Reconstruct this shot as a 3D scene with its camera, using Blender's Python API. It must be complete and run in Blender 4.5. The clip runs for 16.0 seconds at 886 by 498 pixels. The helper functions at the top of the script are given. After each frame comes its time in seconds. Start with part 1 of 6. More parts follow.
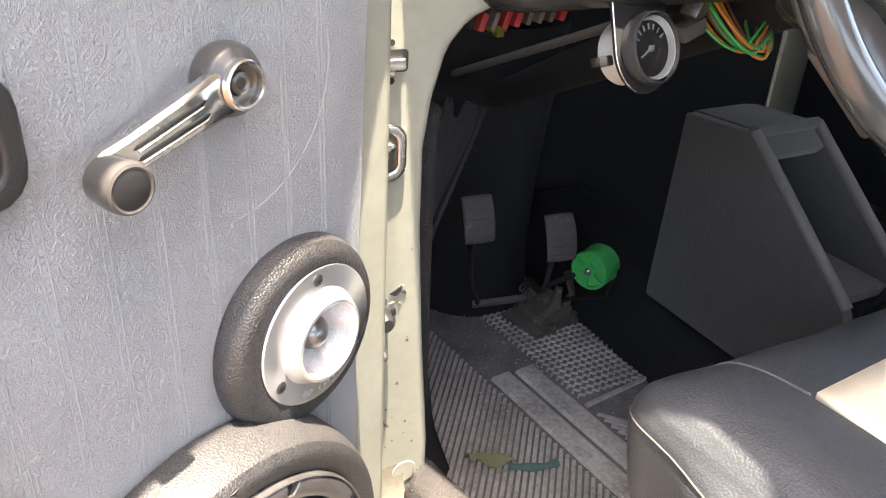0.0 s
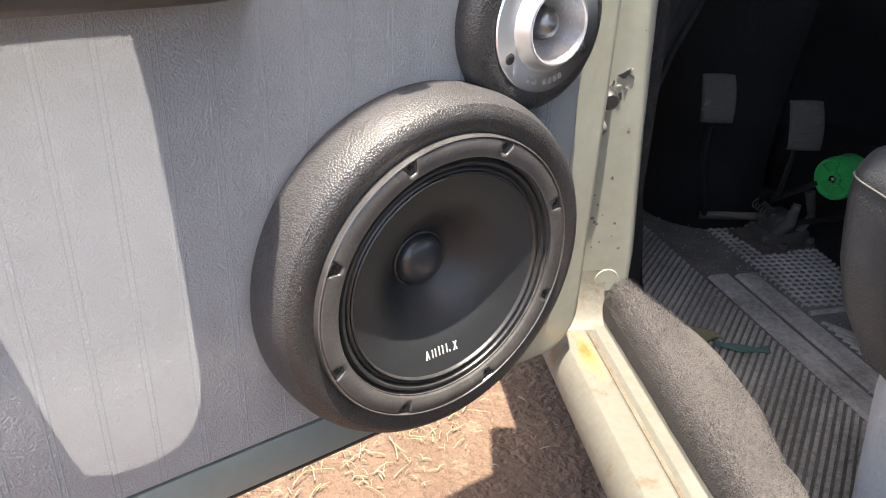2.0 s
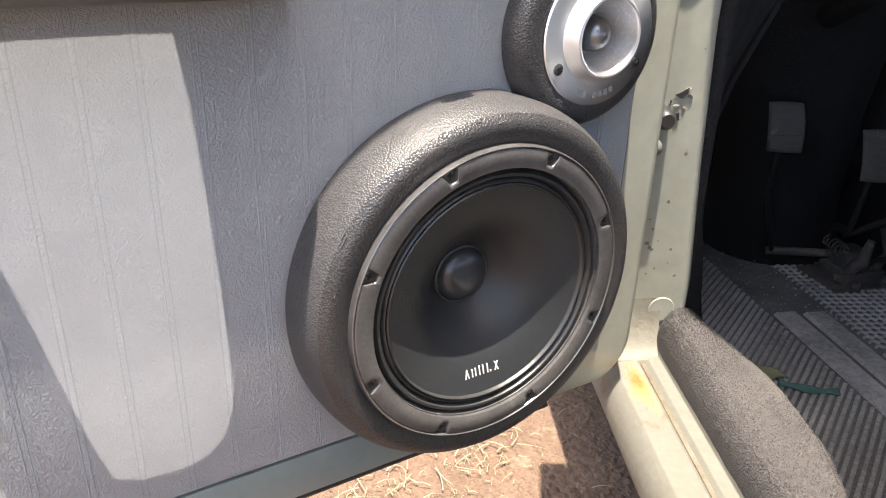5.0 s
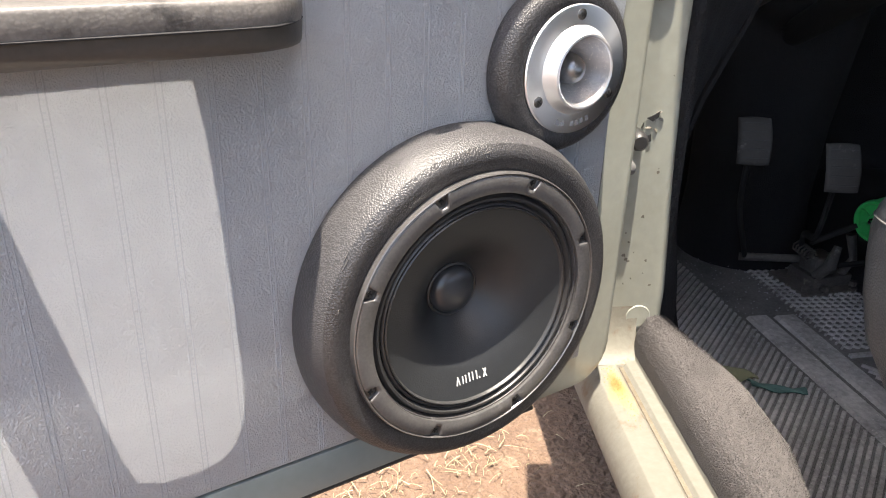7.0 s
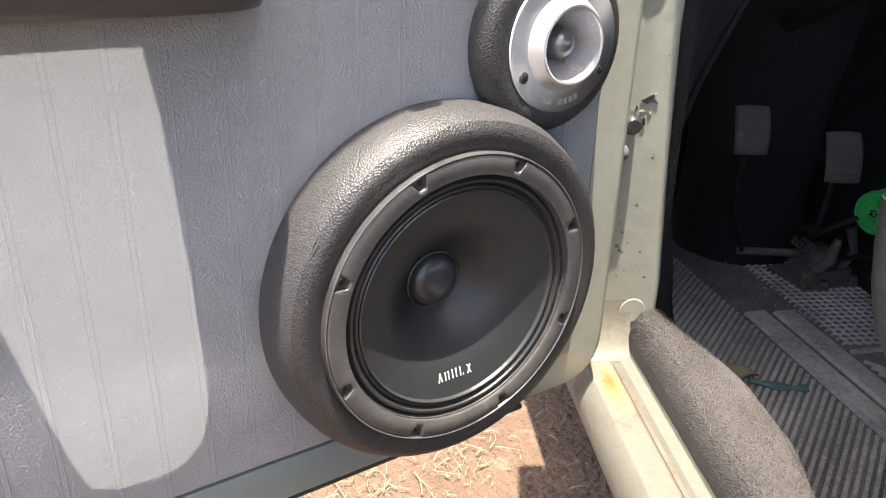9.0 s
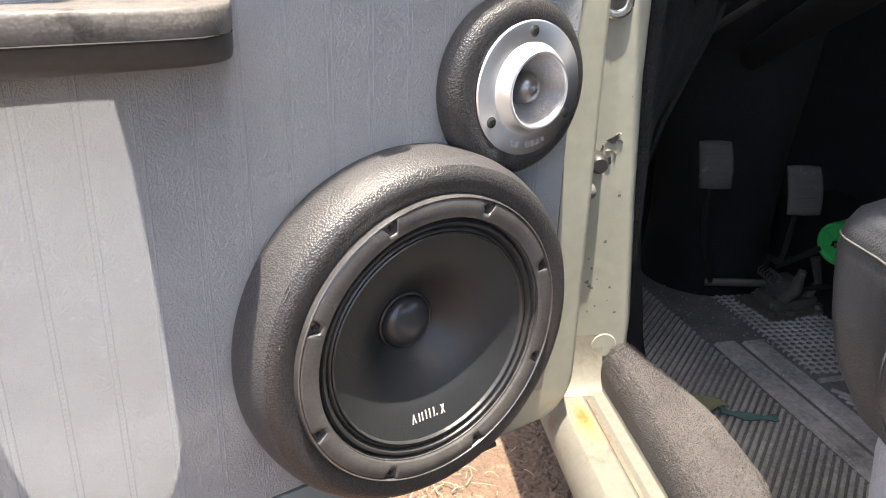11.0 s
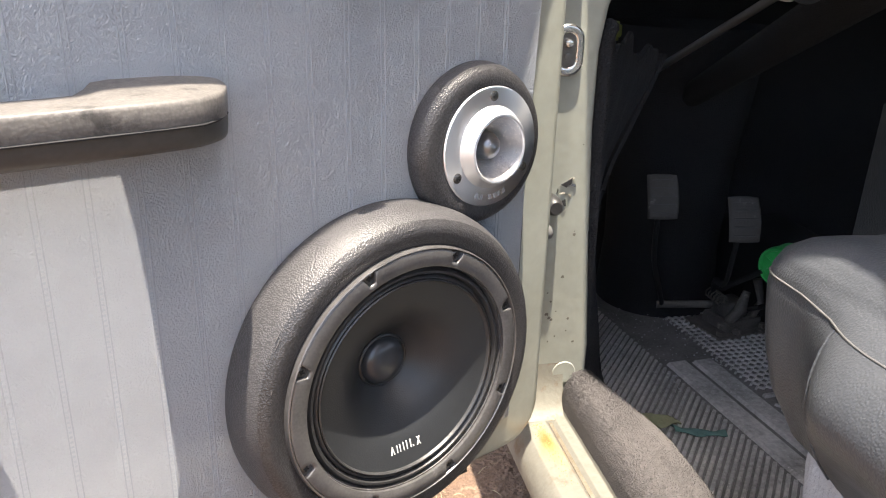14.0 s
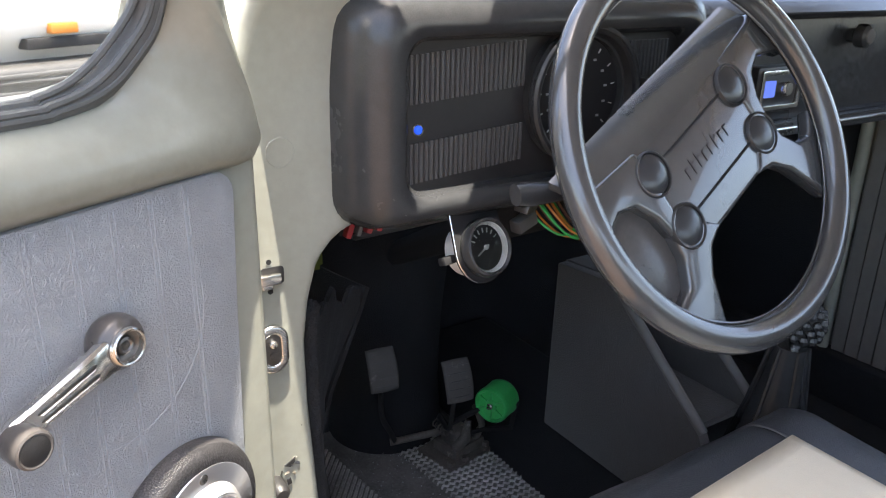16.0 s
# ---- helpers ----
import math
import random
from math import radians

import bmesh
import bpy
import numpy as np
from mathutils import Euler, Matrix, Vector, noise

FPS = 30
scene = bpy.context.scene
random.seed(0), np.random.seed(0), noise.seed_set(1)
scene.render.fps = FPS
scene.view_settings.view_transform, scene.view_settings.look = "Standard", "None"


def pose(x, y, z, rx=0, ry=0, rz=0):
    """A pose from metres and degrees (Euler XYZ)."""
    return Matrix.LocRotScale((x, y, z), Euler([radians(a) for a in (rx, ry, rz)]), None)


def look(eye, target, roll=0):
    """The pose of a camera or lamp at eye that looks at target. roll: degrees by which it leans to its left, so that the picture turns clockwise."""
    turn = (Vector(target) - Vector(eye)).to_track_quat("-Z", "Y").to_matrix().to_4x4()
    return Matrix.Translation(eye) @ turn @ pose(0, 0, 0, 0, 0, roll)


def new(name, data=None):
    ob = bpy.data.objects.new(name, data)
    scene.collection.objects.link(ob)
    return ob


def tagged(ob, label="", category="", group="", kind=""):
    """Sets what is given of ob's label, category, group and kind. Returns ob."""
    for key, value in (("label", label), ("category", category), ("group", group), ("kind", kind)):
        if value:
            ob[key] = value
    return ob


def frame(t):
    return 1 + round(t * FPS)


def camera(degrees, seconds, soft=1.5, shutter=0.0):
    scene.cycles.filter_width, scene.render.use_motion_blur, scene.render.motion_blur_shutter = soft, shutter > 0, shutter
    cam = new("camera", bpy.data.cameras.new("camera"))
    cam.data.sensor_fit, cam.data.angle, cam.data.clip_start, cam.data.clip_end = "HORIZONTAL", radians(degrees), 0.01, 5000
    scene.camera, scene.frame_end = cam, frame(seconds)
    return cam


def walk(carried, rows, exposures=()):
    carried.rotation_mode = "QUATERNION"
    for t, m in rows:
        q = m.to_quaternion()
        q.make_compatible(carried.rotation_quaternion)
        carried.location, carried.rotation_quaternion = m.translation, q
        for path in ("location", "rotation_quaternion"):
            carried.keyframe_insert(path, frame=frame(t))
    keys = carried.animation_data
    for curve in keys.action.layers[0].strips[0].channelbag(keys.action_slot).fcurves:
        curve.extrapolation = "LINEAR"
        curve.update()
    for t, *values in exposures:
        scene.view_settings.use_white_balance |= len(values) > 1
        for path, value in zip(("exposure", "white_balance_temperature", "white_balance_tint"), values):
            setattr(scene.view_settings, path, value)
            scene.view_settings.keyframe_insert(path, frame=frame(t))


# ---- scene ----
cam = camera(60.07, 16.0, 1.1)
# seconds, eye x y z, heading, pitch, lean in degrees
PATH = [
    (0, -0.1967, -0.2912, 0.9288, 32.80, -28.30, 3.43),
    (0.4, -0.2552, -0.3207, 0.8592, 40.96, -28.62, 3.36),
    (0.5, -0.2579, -0.3202, 0.8313, 42.29, -28.57, 3.20),
    (1, -0.2414, -0.3039, 0.7384, 46.21, -28.68, 3.21),
    (1.5, -0.2883, -0.3781, 0.7430, 49.12, -28.17, 2.92),
    (2, -0.2884, -0.4004, 0.7560, 52.15, -27.59, 2.72),
    (2.5, -0.3054, -0.3989, 0.7441, 54.63, -26.82, 2.58),
    (3, -0.2902, -0.4012, 0.7394, 56.37, -26.08, 2.43),
    (3.5, -0.2823, -0.4096, 0.7429, 57.47, -25.50, 2.20),
    (4, -0.2801, -0.4082, 0.7418, 57.81, -25.13, 2.10),
    (6.5, -0.2639, -0.4027, 0.7265, 56.52, -24.67, 1.77),
    (7, -0.2981, -0.4337, 0.7636, 56.23, -24.58, 1.80),
    (7.5, -0.2850, -0.4321, 0.7583, 56.10, -24.57, 1.82),
    (8, -0.2725, -0.4212, 0.7431, 56.17, -24.58, 1.80),
    (8.5, -0.2701, -0.4181, 0.7400, 56.13, -24.54, 1.70),
    (9, -0.2722, -0.4150, 0.7392, 55.88, -24.44, 1.70),
    (11.5, -0.2727, -0.4217, 0.7552, 53.39, -21.51, 1.62),
    (12, -0.2679, -0.4255, 0.7609, 53.04, -21.18, 1.65),
    (12.5, -0.2533, -0.4248, 0.7567, 52.65, -20.90, 1.62),
    (13, -0.2987, -0.4373, 0.7795, 52.24, -20.70, 1.61),
    (13.5, -0.3084, -0.4473, 0.7882, 51.73, -20.60, 1.57),
    (14, -0.3053, -0.4446, 0.7864, 50.56, -20.60, 1.45),
    (14.5, -0.2854, -0.4330, 0.7744, 47.90, -20.62, 1.30),
    (15, -0.2498, -0.4277, 0.7907, 43.16, -20.65, 1.25),
    (15.4, -0.2462, -0.4583, 0.8881, 38.32, -20.64, 1.39),
    (15.5, -0.2502, -0.4396, 0.9064, 36.89, -20.53, 1.32),
    (15.7, -0.2462, -0.3975, 0.9625, 34.06, -20.61, 1.37),
    (16, -0.2267, -0.3873, 1.0429, 28.95, -20.37, 1.12),
]


def aim(x, y, z, heading, pitch, lean):
    h, p = radians(heading), radians(pitch)
    d = Vector((math.cos(h) * math.cos(p), math.sin(h) * math.cos(p), math.sin(p)))
    return look((x, y, z), Vector((x, y, z)) + d, lean)


walk(cam, [(r[0], aim(*r[1:])) for r in PATH], [(0, 3.05, 7700, 12), (0.5, 2.65, 7300, 12), (1.0, 2.46, 7150, 11), (2.0, 2.13, 7000, 11), (13.0, 2.22, 7050, 11), (15.5, 2.42, 6950, 11), (16.0, 2.52, 6950, 11)])

# ---- world and light ----
SUN = Vector((-0.09, -0.118, 1.0)).normalized()
world = bpy.data.worlds.new("sky")
scene.world = world
world.use_nodes = True
wn = world.node_tree.nodes
sky = wn.new("ShaderNodeTexSky")
sky.sky_type, sky.sun_disc = "NISHITA", False
sky.sun_elevation = math.asin(SUN.z)
sky.dust_density, sky.air_density, sky.ozone_density = 3.0, 1.0, 1.0
sky.sun_rotation = math.atan2(SUN.x, SUN.y)
wn["Background"].inputs["Strength"].default_value = 0.15
world.node_tree.links.new(sky.outputs["Color"], wn["Background"].inputs["Color"])
sun = new("sun", bpy.data.lights.new("sun", "SUN"))
sun.data.energy, sun.data.angle, sun.data.color = 4.4, radians(0.6), (1.0, 0.95, 0.87)
sun.matrix_world = look(SUN * 10, (0, 0, 0))
# area lamp added for the bounced-sun patch on the card; its source is unseen
PATCH_WAY = Vector((0.06, -0.85, 0.375))
patch_lamp = new("card_patch_lamp", bpy.data.lights.new("card_patch_lamp", "AREA"))
patch_lamp.data.shape, patch_lamp.data.size, patch_lamp.data.size_y = "RECTANGLE", 0.17, 0.37
patch_lamp.data.spread, patch_lamp.data.energy, patch_lamp.data.color = radians(0.14), 0.0585, (1.0, 0.93, 0.85)
patch_lamp.matrix_world = look(Vector((-0.235, 0, 0.553)) + PATCH_WAY * 0.90, (-0.235, 0, 0.553))

# ---- materials ----


def surface(name, a, b=None, rough=0.6, metal=0.0, big=6.0, fine=400.0, bump=0.15, grain="noise", depth=0.001,
            spots=None, spot_scale=30.0, spot_at=0.62, rough_var=0.12, coat=0.0, sheen=0.0, stain=None, spec=0.5, crease=0.45):
    """A material with colour change at two scales, fine relief, and stains of a second colour."""
    m = bpy.data.materials.new(name)
    m.use_nodes = True
    n, link = m.node_tree.nodes, m.node_tree.links.new
    p = n["Principled BSDF"]
    tc = n.new("ShaderNodeTexCoord")
    n1 = n.new("ShaderNodeTexNoise")
    n1.inputs["Scale"].default_value, n1.inputs["Detail"].default_value, n1.inputs["Roughness"].default_value = big, 6, 0.65
    n2 = n.new("ShaderNodeTexNoise")
    n2.inputs["Scale"].default_value, n2.inputs["Detail"].default_value = big * 14, 4
    for q in (n1, n2):
        link(tc.outputs["Object"], q.inputs["Vector"])
    add = n.new("ShaderNodeMath")
    add.operation = "MULTIPLY_ADD"
    link(n2.outputs["Fac"], add.inputs[0])
    add.inputs[1].default_value = 0.5
    link(n1.outputs["Fac"], add.inputs[2])
    ramp = n.new("ShaderNodeMapRange")
    ramp.inputs["From Min"].default_value, ramp.inputs["From Max"].default_value = 0.5, 1.0
    link(add.outputs[0], ramp.inputs["Value"])
    mix = n.new("ShaderNodeMix")
    mix.data_type = "RGBA"
    b = b or tuple(c * 0.75 for c in a)
    mix.inputs["A"].default_value, mix.inputs["B"].default_value = (*a, 1), (*b, 1)
    link(ramp.outputs["Result"], mix.inputs["Factor"])
    colour = mix.outputs["Result"]
    if spots:
        n3 = n.new("ShaderNodeTexNoise")
        n3.inputs["Scale"].default_value, n3.inputs["Detail"].default_value, n3.inputs["Roughness"].default_value = spot_scale, 8, 0.7
        link(tc.outputs["Object"], n3.inputs["Vector"])
        r3 = n.new("ShaderNodeMapRange")
        r3.inputs["From Min"].default_value, r3.inputs["From Max"].default_value = spot_at, spot_at + 0.1
        link(n3.outputs["Fac"], r3.inputs["Value"])
        mx = n.new("ShaderNodeMix")
        mx.data_type = "RGBA"
        mx.inputs["B"].default_value = (*spots, 1)
        link(r3.outputs["Result"], mx.inputs["Factor"])
        link(colour, mx.inputs["A"])
        colour = mx.outputs["Result"]
    for tint, place, reach_, stretch in stain or ():
        # a ragged stain of its own colour, drawn out along the surface
        sc = n.new("ShaderNodeVectorMath")
        sc.operation = "MULTIPLY"
        link(tc.outputs["Object"], sc.inputs[0])
        sc.inputs[1].default_value = stretch
        ds = n.new("ShaderNodeVectorMath")
        ds.operation = "DISTANCE"
        link(sc.outputs[0], ds.inputs[0])
        ds.inputs[1].default_value = tuple(q * r for q, r in zip(place, stretch))
        ns = n.new("ShaderNodeTexNoise")
        ns.inputs["Scale"].default_value, ns.inputs["Detail"].default_value, ns.inputs["Roughness"].default_value = 70, 8, 0.75
        link(sc.outputs[0], ns.inputs["Vector"])
        sm_ = n.new("ShaderNodeMath")
        sm_.operation = "MULTIPLY_ADD"
        link(ns.outputs["Fac"], sm_.inputs[0])
        sm_.inputs[1].default_value = reach_ * 2.6
        link(ds.outputs["Value"], sm_.inputs[2])
        rs = n.new("ShaderNodeMapRange")
        rs.inputs["From Min"].default_value, rs.inputs["From Max"].default_value = reach_ * 2.2, reach_ * 1.4
        link(sm_.outputs[0], rs.inputs["Value"])
        ms = n.new("ShaderNodeMix")
        ms.data_type = "RGBA"
        ms.inputs["B"].default_value = (*tint, 1)
        link(rs.outputs["Result"], ms.inputs["Factor"])
        link(colour, ms.inputs["A"])
        colour = ms.outputs["Result"]
    link(colour, p.inputs["Base Color"])
    rr = n.new("ShaderNodeMapRange")
    rr.inputs["To Min"].default_value, rr.inputs["To Max"].default_value = max(0.02, rough - rough_var), min(1, rough + rough_var)
    link(n1.outputs["Fac"], rr.inputs["Value"])
    link(rr.outputs["Result"], p.inputs["Roughness"])
    p.inputs["Metallic"].default_value = metal
    p.inputs["Coat Weight"].default_value = coat
    p.inputs["Specular IOR Level"].default_value = spec
    p.inputs["Sheen Weight"].default_value = sheen
    if bump:
        if grain == "leather":
            g = n.new("ShaderNodeTexVoronoi")
            g.feature = "DISTANCE_TO_EDGE"
            g.inputs["Scale"].default_value = fine
            wob = n.new("ShaderNodeTexNoise")
            wob.inputs["Scale"].default_value = fine * 0.5
            link(tc.outputs["Object"], wob.inputs["Vector"])
            vm = n.new("ShaderNodeVectorMath")
            vm.operation = "MULTIPLY_ADD"
            link(wob.outputs["Color"], vm.inputs[0])
            vm.inputs[1].default_value = (1.6 / fine,) * 3
            link(tc.outputs["Object"], vm.inputs[2])
            link(vm.outputs[0], g.inputs["Vector"])
            height = g.outputs["Distance"]
            cut = n.new("ShaderNodeMapRange")
            cut.inputs["From Max"].default_value = 0.25
            link(height, cut.inputs["Value"])
            height = cut.outputs["Result"]
        elif grain == "pebble":
            # small rounded cells, slightly drawn out, as on embossed leather
            wob = n.new("ShaderNodeTexNoise")
            wob.inputs["Scale"].default_value = fine * 0.4
            link(tc.outputs["Object"], wob.inputs["Vector"])
            vm = n.new("ShaderNodeVectorMath")
            vm.operation = "MULTIPLY_ADD"
            link(wob.outputs["Color"], vm.inputs[0])
            vm.inputs[1].default_value = (0.5 / fine,) * 3
            link(tc.outputs["Object"], vm.inputs[2])
            g = n.new("ShaderNodeTexVoronoi")
            g.feature = "F1"
            g.inputs["Scale"].default_value = fine
            link(vm.outputs[0], g.inputs["Vector"])
            cut = n.new("ShaderNodeMapRange")
            cut.interpolation_type = "SMOOTHSTEP"
            cut.inputs["From Min"].default_value, cut.inputs["From Max"].default_value = 0.80, 0.10
            link(g.outputs["Distance"], cut.inputs["Value"])
            height = cut.outputs["Result"]
            # Shading between the cells is multiplied into the base colour, not wear.
            crease_shade = n.new("ShaderNodeMapRange")
            crease_shade.inputs["From Max"].default_value, crease_shade.inputs["To Min"].default_value = 0.55, crease
            link(height, crease_shade.inputs["Value"])
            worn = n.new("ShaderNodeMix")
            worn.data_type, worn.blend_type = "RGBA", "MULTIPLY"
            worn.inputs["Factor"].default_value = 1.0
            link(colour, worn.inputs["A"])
            link(crease_shade.outputs["Result"], worn.inputs["B"])
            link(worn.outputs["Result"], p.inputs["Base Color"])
        elif grain == "hair":
            last = None
            for turn_, seed_ in ((38, 0.0), (-52, 3.0), (8, 7.0), (72, 11.0), (-20, 17.0)):
                mp = n.new("ShaderNodeMapping")
                mp.inputs["Rotation"].default_value = (0, radians(turn_), 0)
                link(tc.outputs["Object"], mp.inputs["Vector"])
                sc = n.new("ShaderNodeMapping")
                sc.inputs["Scale"].default_value = (fine, fine * 0.1, fine * 0.11)
                sc.inputs["Location"].default_value = (seed_, seed_, seed_)
                link(mp.outputs["Vector"], sc.inputs["Vector"])
                g = n.new("ShaderNodeTexNoise")
                g.inputs["Scale"].default_value, g.inputs["Detail"].default_value, g.inputs["Distortion"].default_value = 1.0, 1.0, 0.0
                link(sc.outputs["Vector"], g.inputs["Vector"])
                q3 = n.new("ShaderNodeMapRange")
                q3.interpolation_type = "SMOOTHSTEP"
                q3.inputs["From Min"].default_value, q3.inputs["From Max"].default_value = 0.53, 0.68
                link(g.outputs["Fac"], q3.inputs["Value"])
                if last is None:
                    last = q3.outputs["Result"]
                else:
                    mxx = n.new("ShaderNodeMath")
                    mxx.operation = "MAXIMUM"
                    link(last, mxx.inputs[0])
                    link(q3.outputs["Result"], mxx.inputs[1])
                    last = mxx.outputs[0]
            wav = n.new("ShaderNodeTexNoise")
            wav.inputs["Scale"].default_value = 13
            link(tc.outputs["Object"], wav.inputs["Vector"])
            q4 = n.new("ShaderNodeMath")
            q4.operation = "MULTIPLY_ADD"
            link(wav.outputs["Fac"], q4.inputs[0])
            q4.inputs[1].default_value = 8.0
            link(last, q4.inputs[2])
            dim = n.new("ShaderNodeTexNoise")
            dim.inputs["Scale"].default_value, dim.inputs["Detail"].default_value = 620, 2.0
            link(tc.outputs["Object"], dim.inputs["Vector"])
            q5 = n.new("ShaderNodeMath")
            q5.operation = "MULTIPLY_ADD"
            link(dim.outputs["Fac"], q5.inputs[0])
            q5.inputs[1].default_value = 1.8
            link(q4.outputs[0], q5.inputs[2])
            height = q5.outputs[0]
        else:
            g = n.new("ShaderNodeTexNoise")
            g.inputs["Scale"].default_value, g.inputs["Detail"].default_value = fine, 3
            link(tc.outputs["Object"], g.inputs["Vector"])
            height = g.outputs["Fac"]
        bp = n.new("ShaderNodeBump")
        bp.inputs["Strength"].default_value, bp.inputs["Distance"].default_value = bump, depth
        link(height, bp.inputs["Height"])
        link(bp.outputs["Normal"], p.inputs["Normal"])
    return m


def glass(name):
    m = bpy.data.materials.new(name)
    m.use_nodes = True
    p = m.node_tree.nodes["Principled BSDF"]
    p.inputs["Base Color"].default_value = (0.95, 0.97, 0.96, 1)
    p.inputs["Transmission Weight"].default_value, p.inputs["Roughness"].default_value, p.inputs["IOR"].default_value = 1.0, 0.02, 1.45
    return m


def lamp_lens(name, colour, power):
    m = bpy.data.materials.new(name)
    m.use_nodes = True
    p = m.node_tree.nodes["Principled BSDF"]
    p.inputs["Base Color"].default_value = (*colour, 1)
    p.inputs["Roughness"].default_value = 0.15
    p.inputs["Emission Color"].default_value = (*colour, 1)
    p.inputs["Emission Strength"].default_value = power
    return m


PAINT = surface("olive_paint", (0.310, 0.316, 0.270), (0.250, 0.255, 0.213), 0.36, big=7, fine=45, bump=0.22, depth=0.003,
                spots=(0.21, 0.20, 0.155), spot_scale=30, spot_at=0.70, coat=0.3)
# Same paint as PAINT, toned down so direct sun doesn't blow it out.
SILL = surface("worn_sill_paint_sun_toned", (0.148, 0.144, 0.124), (0.120, 0.113, 0.092), 0.66, big=13, fine=140, bump=0.35, depth=0.0018,
               spots=(0.105, 0.072, 0.042), spot_scale=19, spot_at=0.58, stain=(((0.29, 0.195, 0.075), (-0.0150, -0.052, 0.326), 0.024, (1.5, 0.55, 1.0)), ((0.21, 0.085, 0.020), (-0.0165, -0.040, 0.326), 0.013, (1.4, 0.6, 1.0))))
SILLD = surface("tan_sill_dirt", (0.085, 0.062, 0.038), (0.145, 0.130, 0.10), 0.85, big=26, fine=300, bump=0.6, depth=0.002, spots=(0.065, 0.043, 0.026), spot_scale=45, spot_at=0.55)
RAIL = surface("grey_green_paint", (0.21, 0.245, 0.24), (0.17, 0.20, 0.20), 0.4, big=8, fine=120, bump=0.1, coat=0.2)
CARD = surface("grey_vinyl_card", (0.342, 0.362, 0.384), (0.292, 0.309, 0.329), 0.46, fine=1400, bump=0.72, grain="hair", depth=0.0011, big=3.0,
               spots=(0.37, 0.38, 0.386), spot_scale=9, spot_at=0.66)
CARDW = surface("smooth_welt", (0.285, 0.303, 0.324), (0.25, 0.267, 0.286), 0.5, fine=300, bump=0.05, big=6.0)
STITCH = surface("stitch_shadow", (0.285, 0.303, 0.322), (0.315, 0.335, 0.355), 0.5, bump=0)
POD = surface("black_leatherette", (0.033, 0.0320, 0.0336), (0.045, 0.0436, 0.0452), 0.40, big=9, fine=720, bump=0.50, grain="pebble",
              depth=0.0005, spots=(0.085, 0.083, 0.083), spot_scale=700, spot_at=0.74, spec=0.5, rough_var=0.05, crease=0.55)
# Lighter than POD: dust plus the wall's sunlit band, both in the colour.
PODD = surface("dusty_leatherette_sunlit", (0.050, 0.0483, 0.0502), (0.068, 0.0656, 0.0672), 0.46, big=9, fine=720, bump=0.46, grain="pebble",
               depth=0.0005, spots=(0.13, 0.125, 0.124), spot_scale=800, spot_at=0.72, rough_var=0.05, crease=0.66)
SCUFF = surface("pale_scuff", (0.11, 0.105, 0.10), (0.09, 0.086, 0.082), 0.6, bump=0)
RING = surface("dark_cast_ring", (0.085, 0.0825, 0.0825), (0.165, 0.159, 0.157), 0.32, metal=0.5, big=34, fine=300, bump=0.12,
               spots=(0.26, 0.25, 0.245), spot_scale=55, spot_at=0.62)
RUBBER = surface("black_rubber", (0.022, 0.022, 0.0228), (0.036, 0.036, 0.0365), 0.40, big=10, fine=300, bump=0.2)
CONE = surface("dusty_paper_cone", (0.0155, 0.0172, 0.0195), (0.022, 0.0240, 0.0262), 0.45, big=12, fine=900, bump=0.45, depth=0.0005, spots=(0.11, 0.112, 0.112), spot_scale=620, spot_at=0.65, spec=0.45)
CAP = surface("satin_dust_cap", (0.026, 0.028, 0.032), (0.034, 0.036, 0.040), 0.30, big=12, fine=300, bump=0.03, coat=0.2)
ALU = surface("turned_aluminium", (0.88, 0.88, 0.885), (0.80, 0.80, 0.81), 0.34, metal=1.0, big=5, fine=700, bump=0.04, rough_var=0.05)
lathe = ALU.node_tree.nodes.new("ShaderNodeTangent")
lathe.direction_type, lathe.axis = "RADIAL", "Y"
ALU.node_tree.links.new(lathe.outputs["Tangent"], ALU.node_tree.nodes["Principled BSDF"].inputs["Tangent"])
ALU.node_tree.nodes["Principled BSDF"].inputs["Anisotropic"].default_value = 0.75
HORN = surface("grey_horn", (0.70, 0.69, 0.68), (0.52, 0.52, 0.53), 0.33, metal=0.85, big=20, fine=600, bump=0.35, spots=(0.88, 0.85, 0.80), spot_scale=420, spot_at=0.56)
CAPM = surface("dark_bullet_metal", (0.26, 0.265, 0.275), (0.17, 0.173, 0.18), 0.30, metal=0.85, big=40, fine=500, bump=0.15, spots=(0.5, 0.49, 0.48), spot_scale=420, spot_at=0.62)
CHROME = surface("pitted_chrome", (0.78, 0.77, 0.74), (0.60, 0.58, 0.55), 0.24, metal=1.0, big=30, fine=300, bump=0.12)
SCREW = surface("zinc_screw", (0.20, 0.19, 0.18), (0.12, 0.115, 0.11), 0.35, metal=1.0, big=40, fine=400, bump=0.1)
DARKPL = surface("dark_plastic", (0.018, 0.018, 0.0185), (0.028, 0.027, 0.027), 0.40, big=10, fine=600, bump=0.15, grain="leather", depth=0.0005)
BROWNPL = surface("worn_brown_plastic", (0.055, 0.050, 0.048), (0.085, 0.078, 0.073), 0.30, big=16, fine=300, bump=0.12, coat=0.2)
ARMB = surface("worn_armrest_pad", (0.150, 0.138, 0.126), (0.080, 0.074, 0.069), 0.48, big=15, fine=520, bump=0.16, grain="pebble", depth=0.0005,
               spots=(0.050, 0.046, 0.043), spot_scale=34, spot_at=0.56, crease=0.85)
ARML = surface("dark_armrest_shell", (0.034, 0.034, 0.033), (0.060, 0.057, 0.054), 0.5, big=16, fine=300, bump=0.15)
